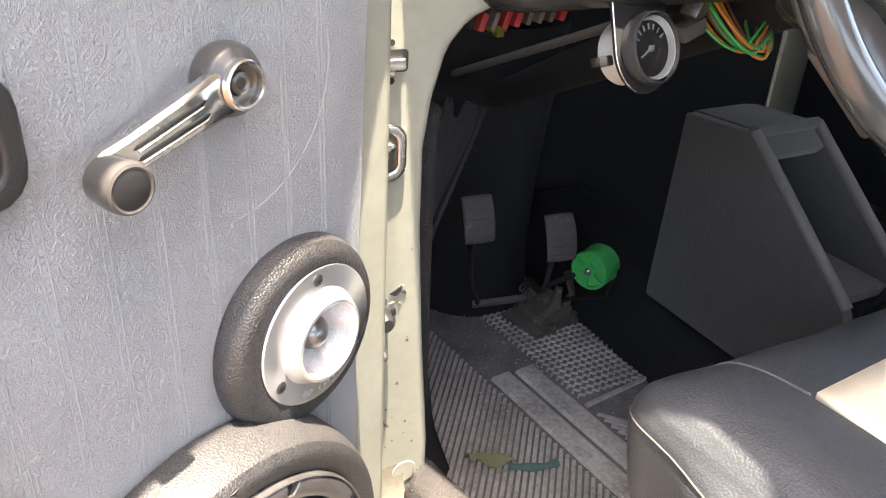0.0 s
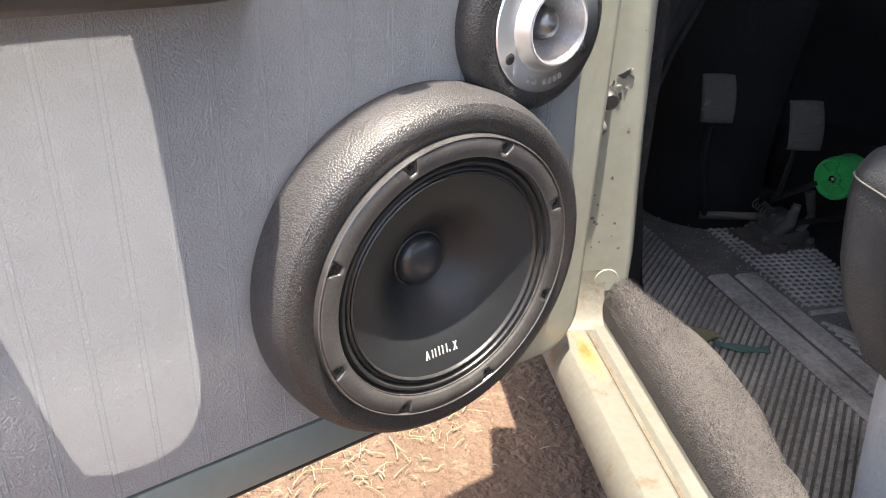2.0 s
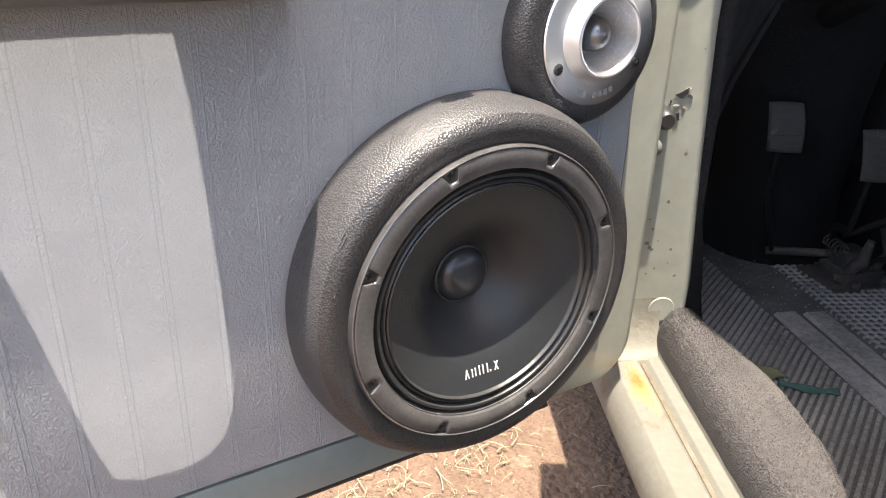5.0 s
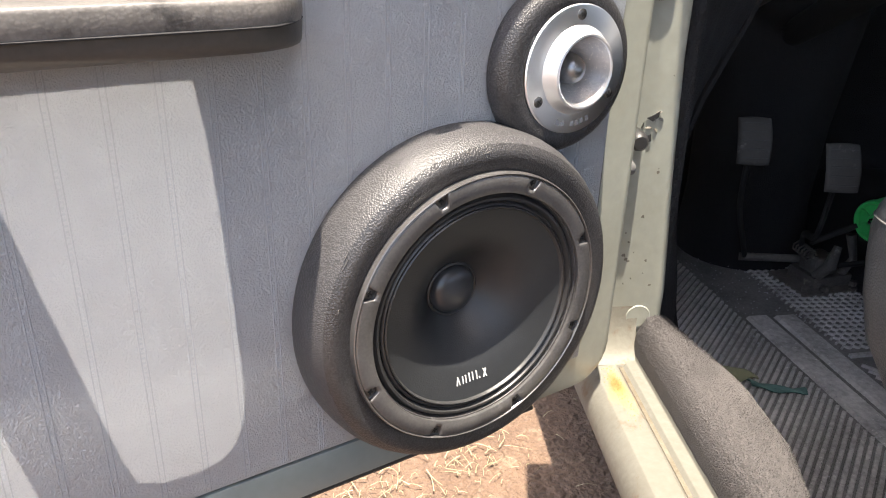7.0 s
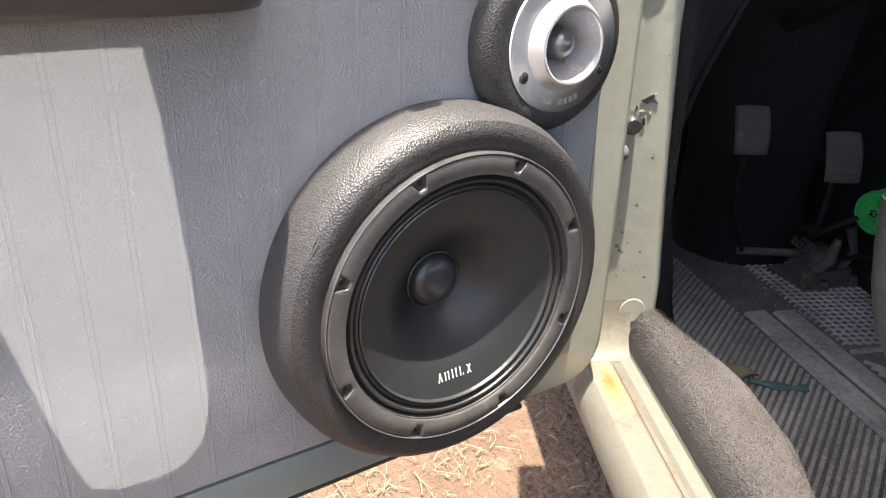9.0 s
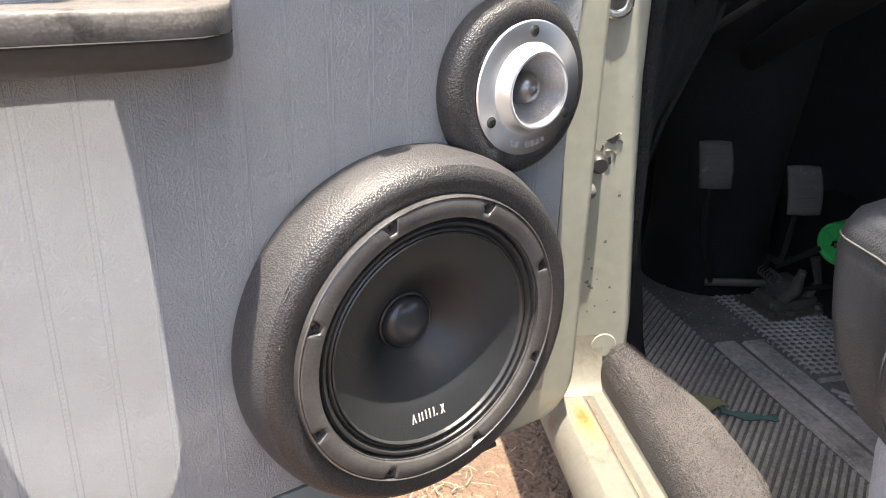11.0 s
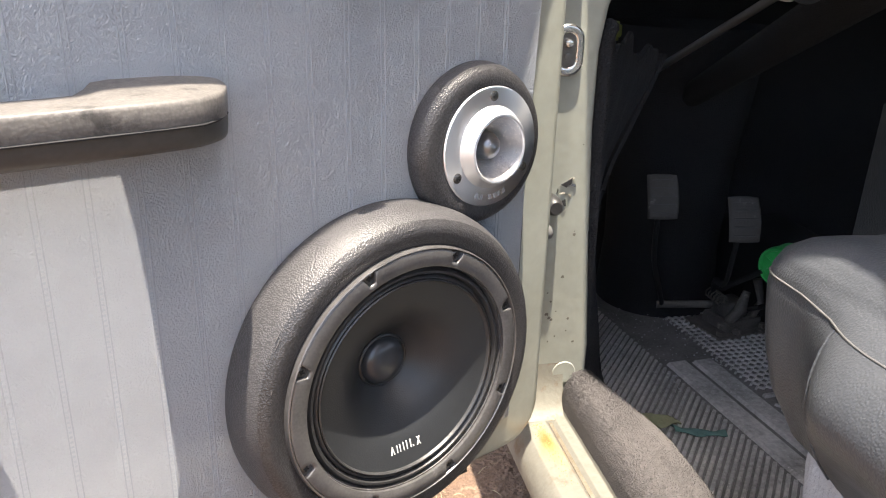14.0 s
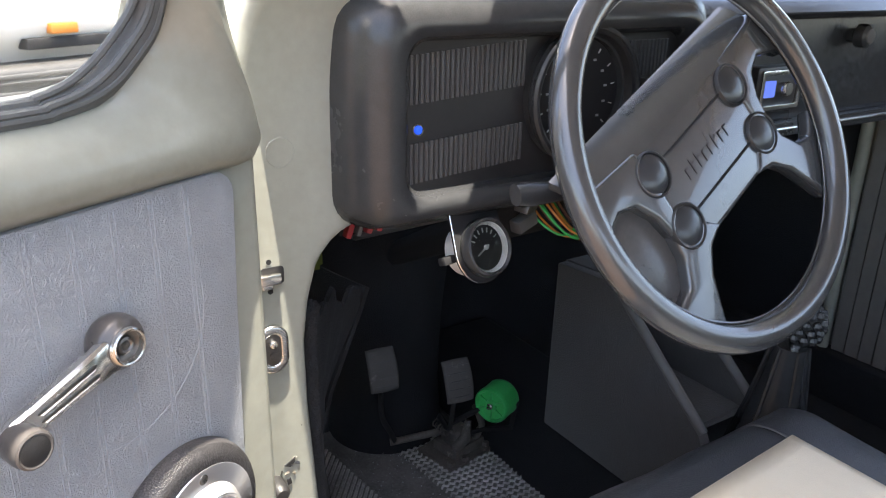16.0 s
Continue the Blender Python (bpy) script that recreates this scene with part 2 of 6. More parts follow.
DASH = surface("dash_vinyl", (0.028, 0.0295, 0.031), (0.040, 0.0415, 0.0435), 0.26, big=6, fine=700, bump=0.12, grain="pebble", depth=0.0004, rough_var=0.05, crease=0.92)
RIBS = surface("ribbed_panel", (0.060, 0.060, 0.061), (0.085, 0.084, 0.084), 0.32, big=12, fine=500, bump=0.1)
FARCARD = surface("brown_grey_card", (0.17, 0.16, 0.145), (0.13, 0.122, 0.11), 0.6, big=5, fine=300, bump=0.3)
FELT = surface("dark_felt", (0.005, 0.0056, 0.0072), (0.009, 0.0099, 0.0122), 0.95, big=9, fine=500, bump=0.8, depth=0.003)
CARPET = surface("dusty_carpet", (0.052, 0.0470, 0.0462), (0.090, 0.0810, 0.0785), 0.95, big=17, fine=620, bump=1.0, depth=0.003,
                 spots=(0.22, 0.198, 0.178), spot_scale=420, spot_at=0.67)
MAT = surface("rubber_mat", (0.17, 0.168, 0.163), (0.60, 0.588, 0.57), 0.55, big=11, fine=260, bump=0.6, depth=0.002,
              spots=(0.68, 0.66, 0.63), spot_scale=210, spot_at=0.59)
# Toned below MAT, so the gaps between ribs are dark by colour.
MATB = surface("rubber_mat_base_darkened", (0.075, 0.074, 0.072), (0.22, 0.216, 0.209), 0.7, big=16, fine=260, bump=0.4, depth=0.002,
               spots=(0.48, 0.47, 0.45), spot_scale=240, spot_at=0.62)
SEATV = surface("black_seat_vinyl", (0.046, 0.050, 0.057), (0.056, 0.060, 0.067), 0.40, big=8, fine=520, bump=0.34, grain="pebble", depth=0.0006, spec=0.5, rough_var=0.05, crease=0.88)
SEATS = surface("brown_grey_seat_vinyl", (0.115, 0.112, 0.111), (0.14, 0.136, 0.134), 0.40, big=6, fine=430, bump=0.5, grain="leather", depth=0.0008)
CREAM = surface("cream_seat_vinyl", (0.82, 0.72, 0.55), (0.77, 0.67, 0.51), 0.5, big=6, fine=600, bump=0.2, grain="leather", depth=0.0005)
PIPING = surface("grey_piping", (0.11, 0.107, 0.104), (0.09, 0.088, 0.086), 0.45, big=20, fine=300, bump=0.1)
WHITE = surface("white_plastic", (0.72, 0.72, 0.70), (0.62, 0.61, 0.58), 0.45, big=9, fine=200, bump=0.06)
FOAM = surface("pale_seat_base", (0.42, 0.43, 0.45), (0.34, 0.35, 0.37), 0.7, big=12, fine=260, bump=0.6, depth=0.003)
GREEN = surface("green_plastic", (0.035, 0.44, 0.11), (0.03, 0.36, 0.09), 0.38, big=14, fine=200, bump=0.06)
DUST = surface("dirty_metal", (0.07, 0.064, 0.058), (0.15, 0.135, 0.12), 0.7, metal=0.2, big=22, fine=160, bump=0.7, depth=0.003,
               spots=(0.26, 0.23, 0.20), spot_scale=60, spot_at=0.58)
BOARD = surface("grey_carpeted_board", (0.046, 0.0435, 0.043), (0.064, 0.061, 0.059), 0.9, big=7, fine=480, bump=0.7, depth=0.002, sheen=0.2)
SEAL = surface("weathered_rubber", (0.075, 0.08, 0.08), (0.12, 0.125, 0.125), 0.5, big=16, fine=200, bump=0.25)
PADR = surface("pedal_rubber", (0.032, 0.030, 0.028), (0.056, 0.052, 0.048), 0.75, big=30, fine=260, bump=0.4, spots=(0.13, 0.122, 0.112), spot_scale=60, spot_at=0.60)
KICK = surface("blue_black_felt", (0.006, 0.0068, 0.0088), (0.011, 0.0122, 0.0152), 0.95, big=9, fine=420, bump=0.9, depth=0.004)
BLACK = surface("flat_black", (0.008, 0.008, 0.009), (0.012, 0.012, 0.013), 0.8, big=6, fine=200, bump=0.1)
WHEEL = surface("wheel_urethane", (0.047, 0.0485, 0.0505), (0.058, 0.0600, 0.0620), 0.24, big=5, fine=800, bump=0.07, grain="pebble", depth=0.0004, coat=0.8, rough_var=0.05, spec=0.8, crease=0.96)
MARK = surface("white_print", (0.50, 0.50, 0.49), (0.42, 0.42, 0.41), 0.5, bump=0)
ETCH = surface("grey_print", (0.28, 0.285, 0.29), (0.24, 0.24, 0.25), 0.5, bump=0)
DIRT = surface("dry_dirt", (0.088, 0.054, 0.036), (0.158, 0.100, 0.066), 0.95, big=3.2, fine=90, bump=0.9, depth=0.02,
               spots=(0.185, 0.125, 0.085), spot_scale=24, spot_at=0.56)
STRAW = surface("dry_grass", (0.36, 0.32, 0.20), (0.24, 0.21, 0.12), 0.8, big=20, fine=300, bump=0.2)
STUCCO = surface("white_wall", (0.74, 0.73, 0.70), (0.66, 0.65, 0.62), 0.85, big=1.5, fine=60, bump=0.3, depth=0.01)
ROOFING = surface("dark_roofing", (0.12, 0.12, 0.125), (0.18, 0.18, 0.18), 0.7, big=3, fine=40, bump=0.3)
GLASS = glass("clear_glass")
BLUE = lamp_lens("blue_lamp_lens", (0.02, 0.10, 0.85), 0.12)
RED = surface("red_knob", (0.50, 0.015, 0.02), (0.42, 0.012, 0.016), 0.25, bump=0)
LCD = lamp_lens("radio_display", (0.12, 0.2, 0.75), 0.15)
GREENW = surface("green_wire", (0.02, 0.38, 0.08), (0.02, 0.3, 0.06), 0.45, bump=0)
ORANGEW = surface("orange_wire", (0.62, 0.22, 0.03), (0.5, 0.18, 0.03), 0.45, bump=0)
BROWNW = surface("brown_wire", (0.17, 0.08, 0.05), (0.12, 0.06, 0.04), 0.5, bump=0)
YELLOW = surface("yellow_plastic", (0.13, 0.14, 0.02), (0.09, 0.10, 0.015), 0.5, bump=0)
FUSE = surface("red_fuse", (0.30, 0.025, 0.03), (0.22, 0.02, 0.025), 0.35, bump=0)
TEAL = surface("teal_cloth", (0.05, 0.135, 0.125), (0.10, 0.19, 0.172), 0.9, big=60, fine=300, bump=0.5, depth=0.003)
FADED = surface("faded_cloth", (0.24, 0.23, 0.13), (0.17, 0.19, 0.11), 0.9, big=30, fine=300, bump=0.5, depth=0.003)
RUST = surface("rust_scale", (0.24, 0.12, 0.035), (0.34, 0.23, 0.09), 0.9, big=60, fine=300, bump=0.5, depth=0.002)
CHIP = surface("chipped_steel", (0.085, 0.076, 0.062), (0.13, 0.115, 0.09), 0.7, big=60, fine=400, bump=0.5)
# PAINT darkened to hold down the sun on the slope, plus rust spots.
FOOT = surface("rusted_foot_paint_sun_toned", (0.180, 0.174, 0.145), (0.135, 0.122, 0.095), 0.68, big=13, fine=140, bump=0.4, depth=0.0018,
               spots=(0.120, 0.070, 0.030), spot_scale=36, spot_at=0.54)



# ---- mesh helpers ----
DOOR = Matrix.Identity(4)
CAR = pose(0.24, 0.03, 0, 0, 0, -28)
BASE = {}


def thing(name, loc, fr, label, category, group="", kind=""):
    ob = new(name)
    ob.empty_display_size = 0.03
    ob.matrix_world = fr @ Matrix.Translation(loc)
    BASE[ob.name] = Vector(loc)
    return tagged(ob, label, category, group, kind)


def to_mesh(bm, name, mat, sharp=38):
    bmesh.ops.remove_doubles(bm, verts=bm.verts, dist=1e-6)
    bmesh.ops.recalc_face_normals(bm, faces=bm.faces)
    for e in bm.edges:
        e.smooth = len(e.link_faces) != 2 or e.calc_face_angle(0) < radians(sharp)
    for f in bm.faces:
        f.smooth = True
    me = bpy.data.meshes.new(name)
    bm.to_mesh(me)
    bm.free()
    me.materials.append(mat)
    return me


def part(name, bm, mat, parent, label="", sharp=38):
    bm.transform(Matrix.Translation(-BASE[parent.name]))
    ob = new(name, to_mesh(bm, name, mat, sharp))
    ob.parent = parent
    BASE[ob.name] = BASE[parent.name]
    return tagged(ob, label)


def piece(name, me, parent, loc, rot=None):
    """One of many alike parts on a shared mesh, its origin at loc in the thing's frame."""
    ob = new(name, me)
    ob.parent = parent
    ob.matrix_basis = Matrix.Translation(Vector(loc) - BASE[parent.name]) @ (rot or Matrix.Identity(4))
    BASE[ob.name] = BASE[parent.name]
    return ob


def solo(name, bm, mat, loc, fr, label, category, group="", kind="", sharp=38):
    bm.transform(Matrix.Translation(-Vector(loc)))
    ob = new(name, to_mesh(bm, name, mat, sharp))
    ob.matrix_world = fr @ Matrix.Translation(loc)
    BASE[ob.name] = Vector(loc)
    return tagged(ob, label, category, group, kind)


def bevel_all(bm, width, seg=2, angle=25):
    es = [e for e in bm.edges if len(e.link_faces) == 2 and e.calc_face_angle(0) > radians(angle)]
    if width > 0 and es:
        bmesh.ops.bevel(bm, geom=es, offset=width, segments=seg, profile=0.6, affect="EDGES", clamp_overlap=True)
    return bm


def box(x0, x1, y0, y1, z0, z1, bev=0.0, seg=2):
    bm = bmesh.new()
    bmesh.ops.create_cube(bm, size=1)
    bmesh.ops.scale(bm, vec=(x1 - x0, y1 - y0, z1 - z0), verts=bm.verts)
    bmesh.ops.translate(bm, vec=((x0 + x1) / 2, (y0 + y1) / 2, (z0 + z1) / 2), verts=bm.verts)
    return bevel_all(bm, bev, seg)


def prism(poly, axis, lo, hi, bev=0.0, seg=2):
    """A polygon pushed along an axis: (y, z) for x, (x, z) for y, (x, y) for z."""
    def at(p, d):
        return {"x": (d, p[0], p[1]), "y": (p[0], d, p[1]), "z": (p[0], p[1], d)}[axis]
    bm = bmesh.new()
    a = [bm.verts.new(at(p, lo)) for p in poly]
    b = [bm.verts.new(at(p, hi)) for p in poly]
    n = len(poly)
    bm.faces.new(a)
    bm.faces.new(b)
    for i in range(n):
        bm.faces.new((a[i], a[(i + 1) % n], b[(i + 1) % n], b[i]))
    bmesh.ops.recalc_face_normals(bm, faces=bm.faces)
    return bevel_all(bm, bev, seg)


def frame_plate(outer, inner, at, lo, hi, bev=0.0, seg=2):
    """A plate with a hole: two loops of as many points each; at(p, d) places a point at depth d."""
    bm = bmesh.new()
    rows = [[bm.verts.new(at(p, d)) for p in loop] for loop, d in ((outer, lo), (inner, lo), (inner, hi), (outer, hi))]
    n = len(outer)
    for k in range(4):
        a, b = rows[k], rows[(k + 1) % 4]
        for i in range(n):
            bm.faces.new((a[i], a[(i + 1) % n], b[(i + 1) % n], b[i]))
    bmesh.ops.recalc_face_normals(bm, faces=bm.faces)
    return bevel_all(bm, bev, seg, 40)


def spin(profile, axis="y", at=(0, 0, 0), seg=48, closed=False, turn=None):
    """A profile of (radius, height along the axis) turned round. turn: a matrix in place of axis."""
    bm = bmesh.new()
    m = turn or {"z": Matrix.Identity(4), "y": pose(0, 0, 0, -90), "x": pose(0, 0, 0, 0, 90)}[axis]
    rings = []
    for r, h in profile:
        if r < 1e-6:
            rings.append([bm.verts.new((0, 0, h))])
        else:
            rings.append([bm.verts.new((r * math.cos(k * math.tau / seg), r * math.sin(k * math.tau / seg), h)) for k in range(seg)])
    pairs = list(zip(rings, rings[1:])) + ([(rings[-1], rings[0])] if closed else [])
    for a, b in pairs:
        for k in range(seg):
            j = (k + 1) % seg
            if len(a) == 1 and len(b) == 1:
                continue
            if len(a) == 1:
                bm.faces.new((a[0], b[k], b[j]))
            elif len(b) == 1:
                bm.faces.new((a[k], a[j], b[0]))
            else:
                bm.faces.new((a[k], a[j], b[j], b[k]))
    bm.transform(Matrix.Translation(at) @ m)
    return bm


def smooth_path(pts, n=6, closed=False):
    """Catmull-Rom points through a few given ones."""
    pts = [Vector(p) for p in pts]
    out, c = [], len(pts)
    for i in range(c if closed else c - 1):
        p = [pts[(i + k) % c] if closed else pts[min(max(i + k, 0), c - 1)] for k in (-1, 0, 1, 2)]
        for s in range(n):
            t = s / n
            out.append(0.5 * (2 * p[1] + (p[2] - p[0]) * t + (2 * p[0] - 5 * p[1] + 4 * p[2] - p[3]) * t * t
                              + (3 * p[1] - p[0] - 3 * p[2] + p[3]) * t ** 3))
    if not closed:
        out.append(pts[-1])
    return out


def tube(pts, r, seg=10, closed=False, flat=1.0, up=None):
    """A round (or flattened) bar along points; r a number or one a point."""
    bm = bmesh.new()
    pts = [Vector(p) for p in pts]
    n = len(pts)
    rings, side = [], None
    for i, p in enumerate(pts):
        t = (pts[(i + 1) % n] - pts[i - 1]) if closed else (pts[min(i + 1, n - 1)] - pts[max(i - 1, 0)])
        t.normalize()
        if up is not None:
            side = t.cross(Vector(up)).normalized()
        elif side is None:
            side = t.orthogonal().normalized()
        else:
            side = (side - t * side.dot(t)).normalized()
        o = side.cross(t)
        rr = r[i] if isinstance(r, (list, tuple)) else r
        rings.append([bm.verts.new(p + rr * (math.cos(a) * side + flat * math.sin(a) * o)) for a in (k * math.tau / seg for k in range(seg))])
    for i in range(n if closed else n - 1):
        a, b = rings[i], rings[(i + 1) % n]
        for k in range(seg):
            bm.faces.new((a[k], a[(k + 1) % seg], b[(k + 1) % seg], b[k]))
    if not closed:
        bm.faces.new(rings[0])
        bm.faces.new(rings[-1])
    bmesh.ops.recalc_face_normals(bm, faces=bm.faces)
    return bm


def loft(rings):
    """A closed skin over equal rings of points."""
    bm = bmesh.new()
    vs = [[bm.verts.new(p) for p in r] for r in rings]
    k = len(rings[0])
    for p, q in zip(vs, vs[1:]):
        for i in range(k):
            bm.faces.new((p[i], p[(i + 1) % k], q[(i + 1) % k], q[i]))
    bm.faces.new(vs[0])
    bm.faces.new(vs[-1])
    bmesh.ops.recalc_face_normals(bm, faces=bm.faces)
    return bm


def patch(fn, nu, nv, thick=0.0):
    """A surface fn(u, v) with u, v in 0..1, given a thickness."""
    bm = bmesh.new()
    v = [[bm.verts.new(fn(i / nu, j / nv)) for j in range(nv + 1)] for i in range(nu + 1)]
    for i in range(nu):
        for j in range(nv):
            bm.faces.new((v[i][j], v[i + 1][j], v[i + 1][j + 1], v[i][j + 1]))
    if thick:
        bmesh.ops.recalc_face_normals(bm, faces=bm.faces)
        bmesh.ops.solidify(bm, geom=bm.faces[:], thickness=thick)
    return bm


def arc(cx, cz, r, a0, a1, n):
    return [(cx + r * math.cos(radians(a0 + (a1 - a0) * k / n)), cz + r * math.sin(radians(a0 + (a1 - a0) * k / n))) for k in range(n + 1)]


def rrect(x0, x1, z0, z1, r, n=4):
    return (arc(x1 - r, z0 + r, r, -90, 0, n) + arc(x1 - r, z1 - r, r, 0, 90, n) + arc(x0 + r, z1 - r, r, 90, 180, n) + arc(x0 + r, z0 + r, r, 180, 270, n))


def merged(*bms):
    out = bms[0]
    for b in bms[1:]:
        me = bpy.data.meshes.new("tmp")
        b.to_mesh(me)
        b.free()
        out.from_mesh(me)
        bpy.data.meshes.remove(me)
    return out


def moved(bm, m):
    bm.transform(m)
    return bm


# ---- ground and surroundings ----
def ground():
    def step(k):
        return [-400, -120, -40, -12, -5, -2.5] + [-1.6 + 0.08 * i for i in range(41)] + [2.5, 5, 12, 40, 120, 400]
    xs = step(0)
    bm = bmesh.new()
    v = [[bm.verts.new((x, y, -0.006 + (0.012 * noise.noise((x * 3, y * 3, 0)) + 0.006 * noise.noise((x * 11, y * 11, 3)) if abs(x) < 3 and abs(y) < 3 else 0)))
          for y in xs] for x in xs]
    for i in range(len(xs) - 1):
        for j in range(len(xs) - 1):
            bm.faces.new((v[i][j], v[i + 1][j], v[i + 1][j + 1], v[i][j + 1]))
    solo("ground", bm, DIRT, (0, 0, 0), DOOR, "dry brown dirt ground with scattered straw", "ground", kind="structure", sharp=180)
    rng = random.Random(4)
    verts, faces = [], []
    for _ in range(420):
        x, y = rng.gauss(0.12, 0.30), rng.gauss(0.42, 0.26)
        if rng.random() < 0.55:
            c = rng.choice([(0.11, 0.29), (0.17, 0.25), (0.27, 0.27), (0.01, 0.30), (0.09, 0.36), (0.26, 0.31), (0.30, 0.62), (-0.40, 0.55), (0.18, 0.80)])
            x, y = rng.gauss(c[0], 0.035), rng.gauss(c[1], 0.024)
        a, ln, w = rng.uniform(0, math.tau), rng.choice((0.008, 0.014, 0.022, 0.036)) * rng.uniform(0.5, 1.2), rng.uniform(0.0004, 0.0011)
        bend = rng.uniform(-0.3, 0.3)
        z0 = 0.012 * noise.noise((x * 3, y * 3, 0)) - 0.004
        lift = rng.uniform(0.0, 0.008)
        k = len(verts)
        for s in range(4):
            t = s / 3
            aa = a + bend * t
            px, py = x + math.cos(aa) * ln * t, y + math.sin(aa) * ln * t
            pz = z0 + lift * math.sin(math.pi * t) + 0.004
            ww = w * (1 - 0.7 * t)
            nx, ny = -math.sin(aa) * ww, math.cos(aa) * ww
            verts += [(px + nx, py + ny, pz), (px, py, pz + ww), (px - nx, py - ny, pz)]
        for s in range(3):
            b = k + 3 * s
            faces += [(b, b + 1, b + 4, b + 3), (b + 1, b + 2, b + 5, b + 4)]
    me = bpy.data.meshes.new("straw_litter")
    me.from_pydata(verts, [], faces)
    me.materials.append(STRAW)
    tagged(new("straw_litter", me), "dry yellow straw and grass blades lying on dirt", "straw", kind="stuff")


def surroundings():
    wall = thing("workshop_building", (6.0, 4.6, 0), DOOR, "white walled workshop with a dark sheet roof", "building")
    part("wall", box(-3, 14, 4.6, 4.9, -0.01, 3.4, 0.02), STUCCO, wall)
    part("roof", prism([(4.5, 3.4), (7, 3.9), (7, 4.0), (4.5, 3.5)], "x", -3.4, 14.4), ROOFING, wall)
    part("plinth", box(-3.02, 14.02, 4.55, 4.6, -0.01, 0.35, 0.01), ROOFING, wall)
    van = thing("parked_car", (1.6, 2.1, 0), DOOR, "white van parked nose on beyond the open door", "van")
    nose = smooth_path([(0, 2.03, 0.76), (0, 1.97, 0.84), (0, 1.99, 0.96), (0, 2.14, 1.06), (0, 2.5, 1.16), (0, 2.8, 1.24)], 4)
    part("body", prism([(p.y, p.z) for p in nose] + [(3.1, 1.85), (4.6, 1.90), (5.0, 1.8), (5.0, 0.40), (2.3, 0.40)], "x", 0.62, 2.55, 0.05, 4), WHITE, van, "white painted bodywork")
    part("bumper", prism(rrect(1.90, 2.10, 0.585, 0.725, 0.03), "x", 0.58, 2.59, 0.012, 2), ARML, van, "grey ribbed bumper")
    for z in (0.63, 0.665, 0.70):
        part("bumper_rib", box(0.62, 2.55, 1.892, 1.902, z - 0.006, z + 0.006, 0.003), PIPING, van)
    part("grille", box(1.30, 2.00, 1.965, 2.02, 0.765, 0.80, 0.006), BLACK, van)
    for x in (0.86, 2.30):
        part("headlight", spin([(0, -0.045), (0.05, -0.035), (0.078, -0.01), (0.082, 0.02)], "y", (x, 2.0, 0.90), 28), GLASS, van)
    for x in (1.43, 2.20):
        part("indicator", box(x - 0.05, x + 0.05, 1.95, 1.985, 0.81, 0.845, 0.008), ORANGEW, van, "orange indicator lens")
    tyre = to_mesh(spin([(0.0, 0.0), (0.16, 0.0), (0.20, -0.02), (0.28, -0.02), (0.295, 0.02), (0.295, 0.14), (0.27, 0.16)], "x", (0, 0, 0), 32), "tyre", RUBBER)
    for x, y, turn_ in ((0.60, 2.75, 0), (2.57, 2.75, 180), (0.60, 4.45, 0), (2.57, 4.45, 180)):
        piece("tyre", tyre, van, (x, y, 0.29), pose(0, 0, 0, 0, 0, turn_))


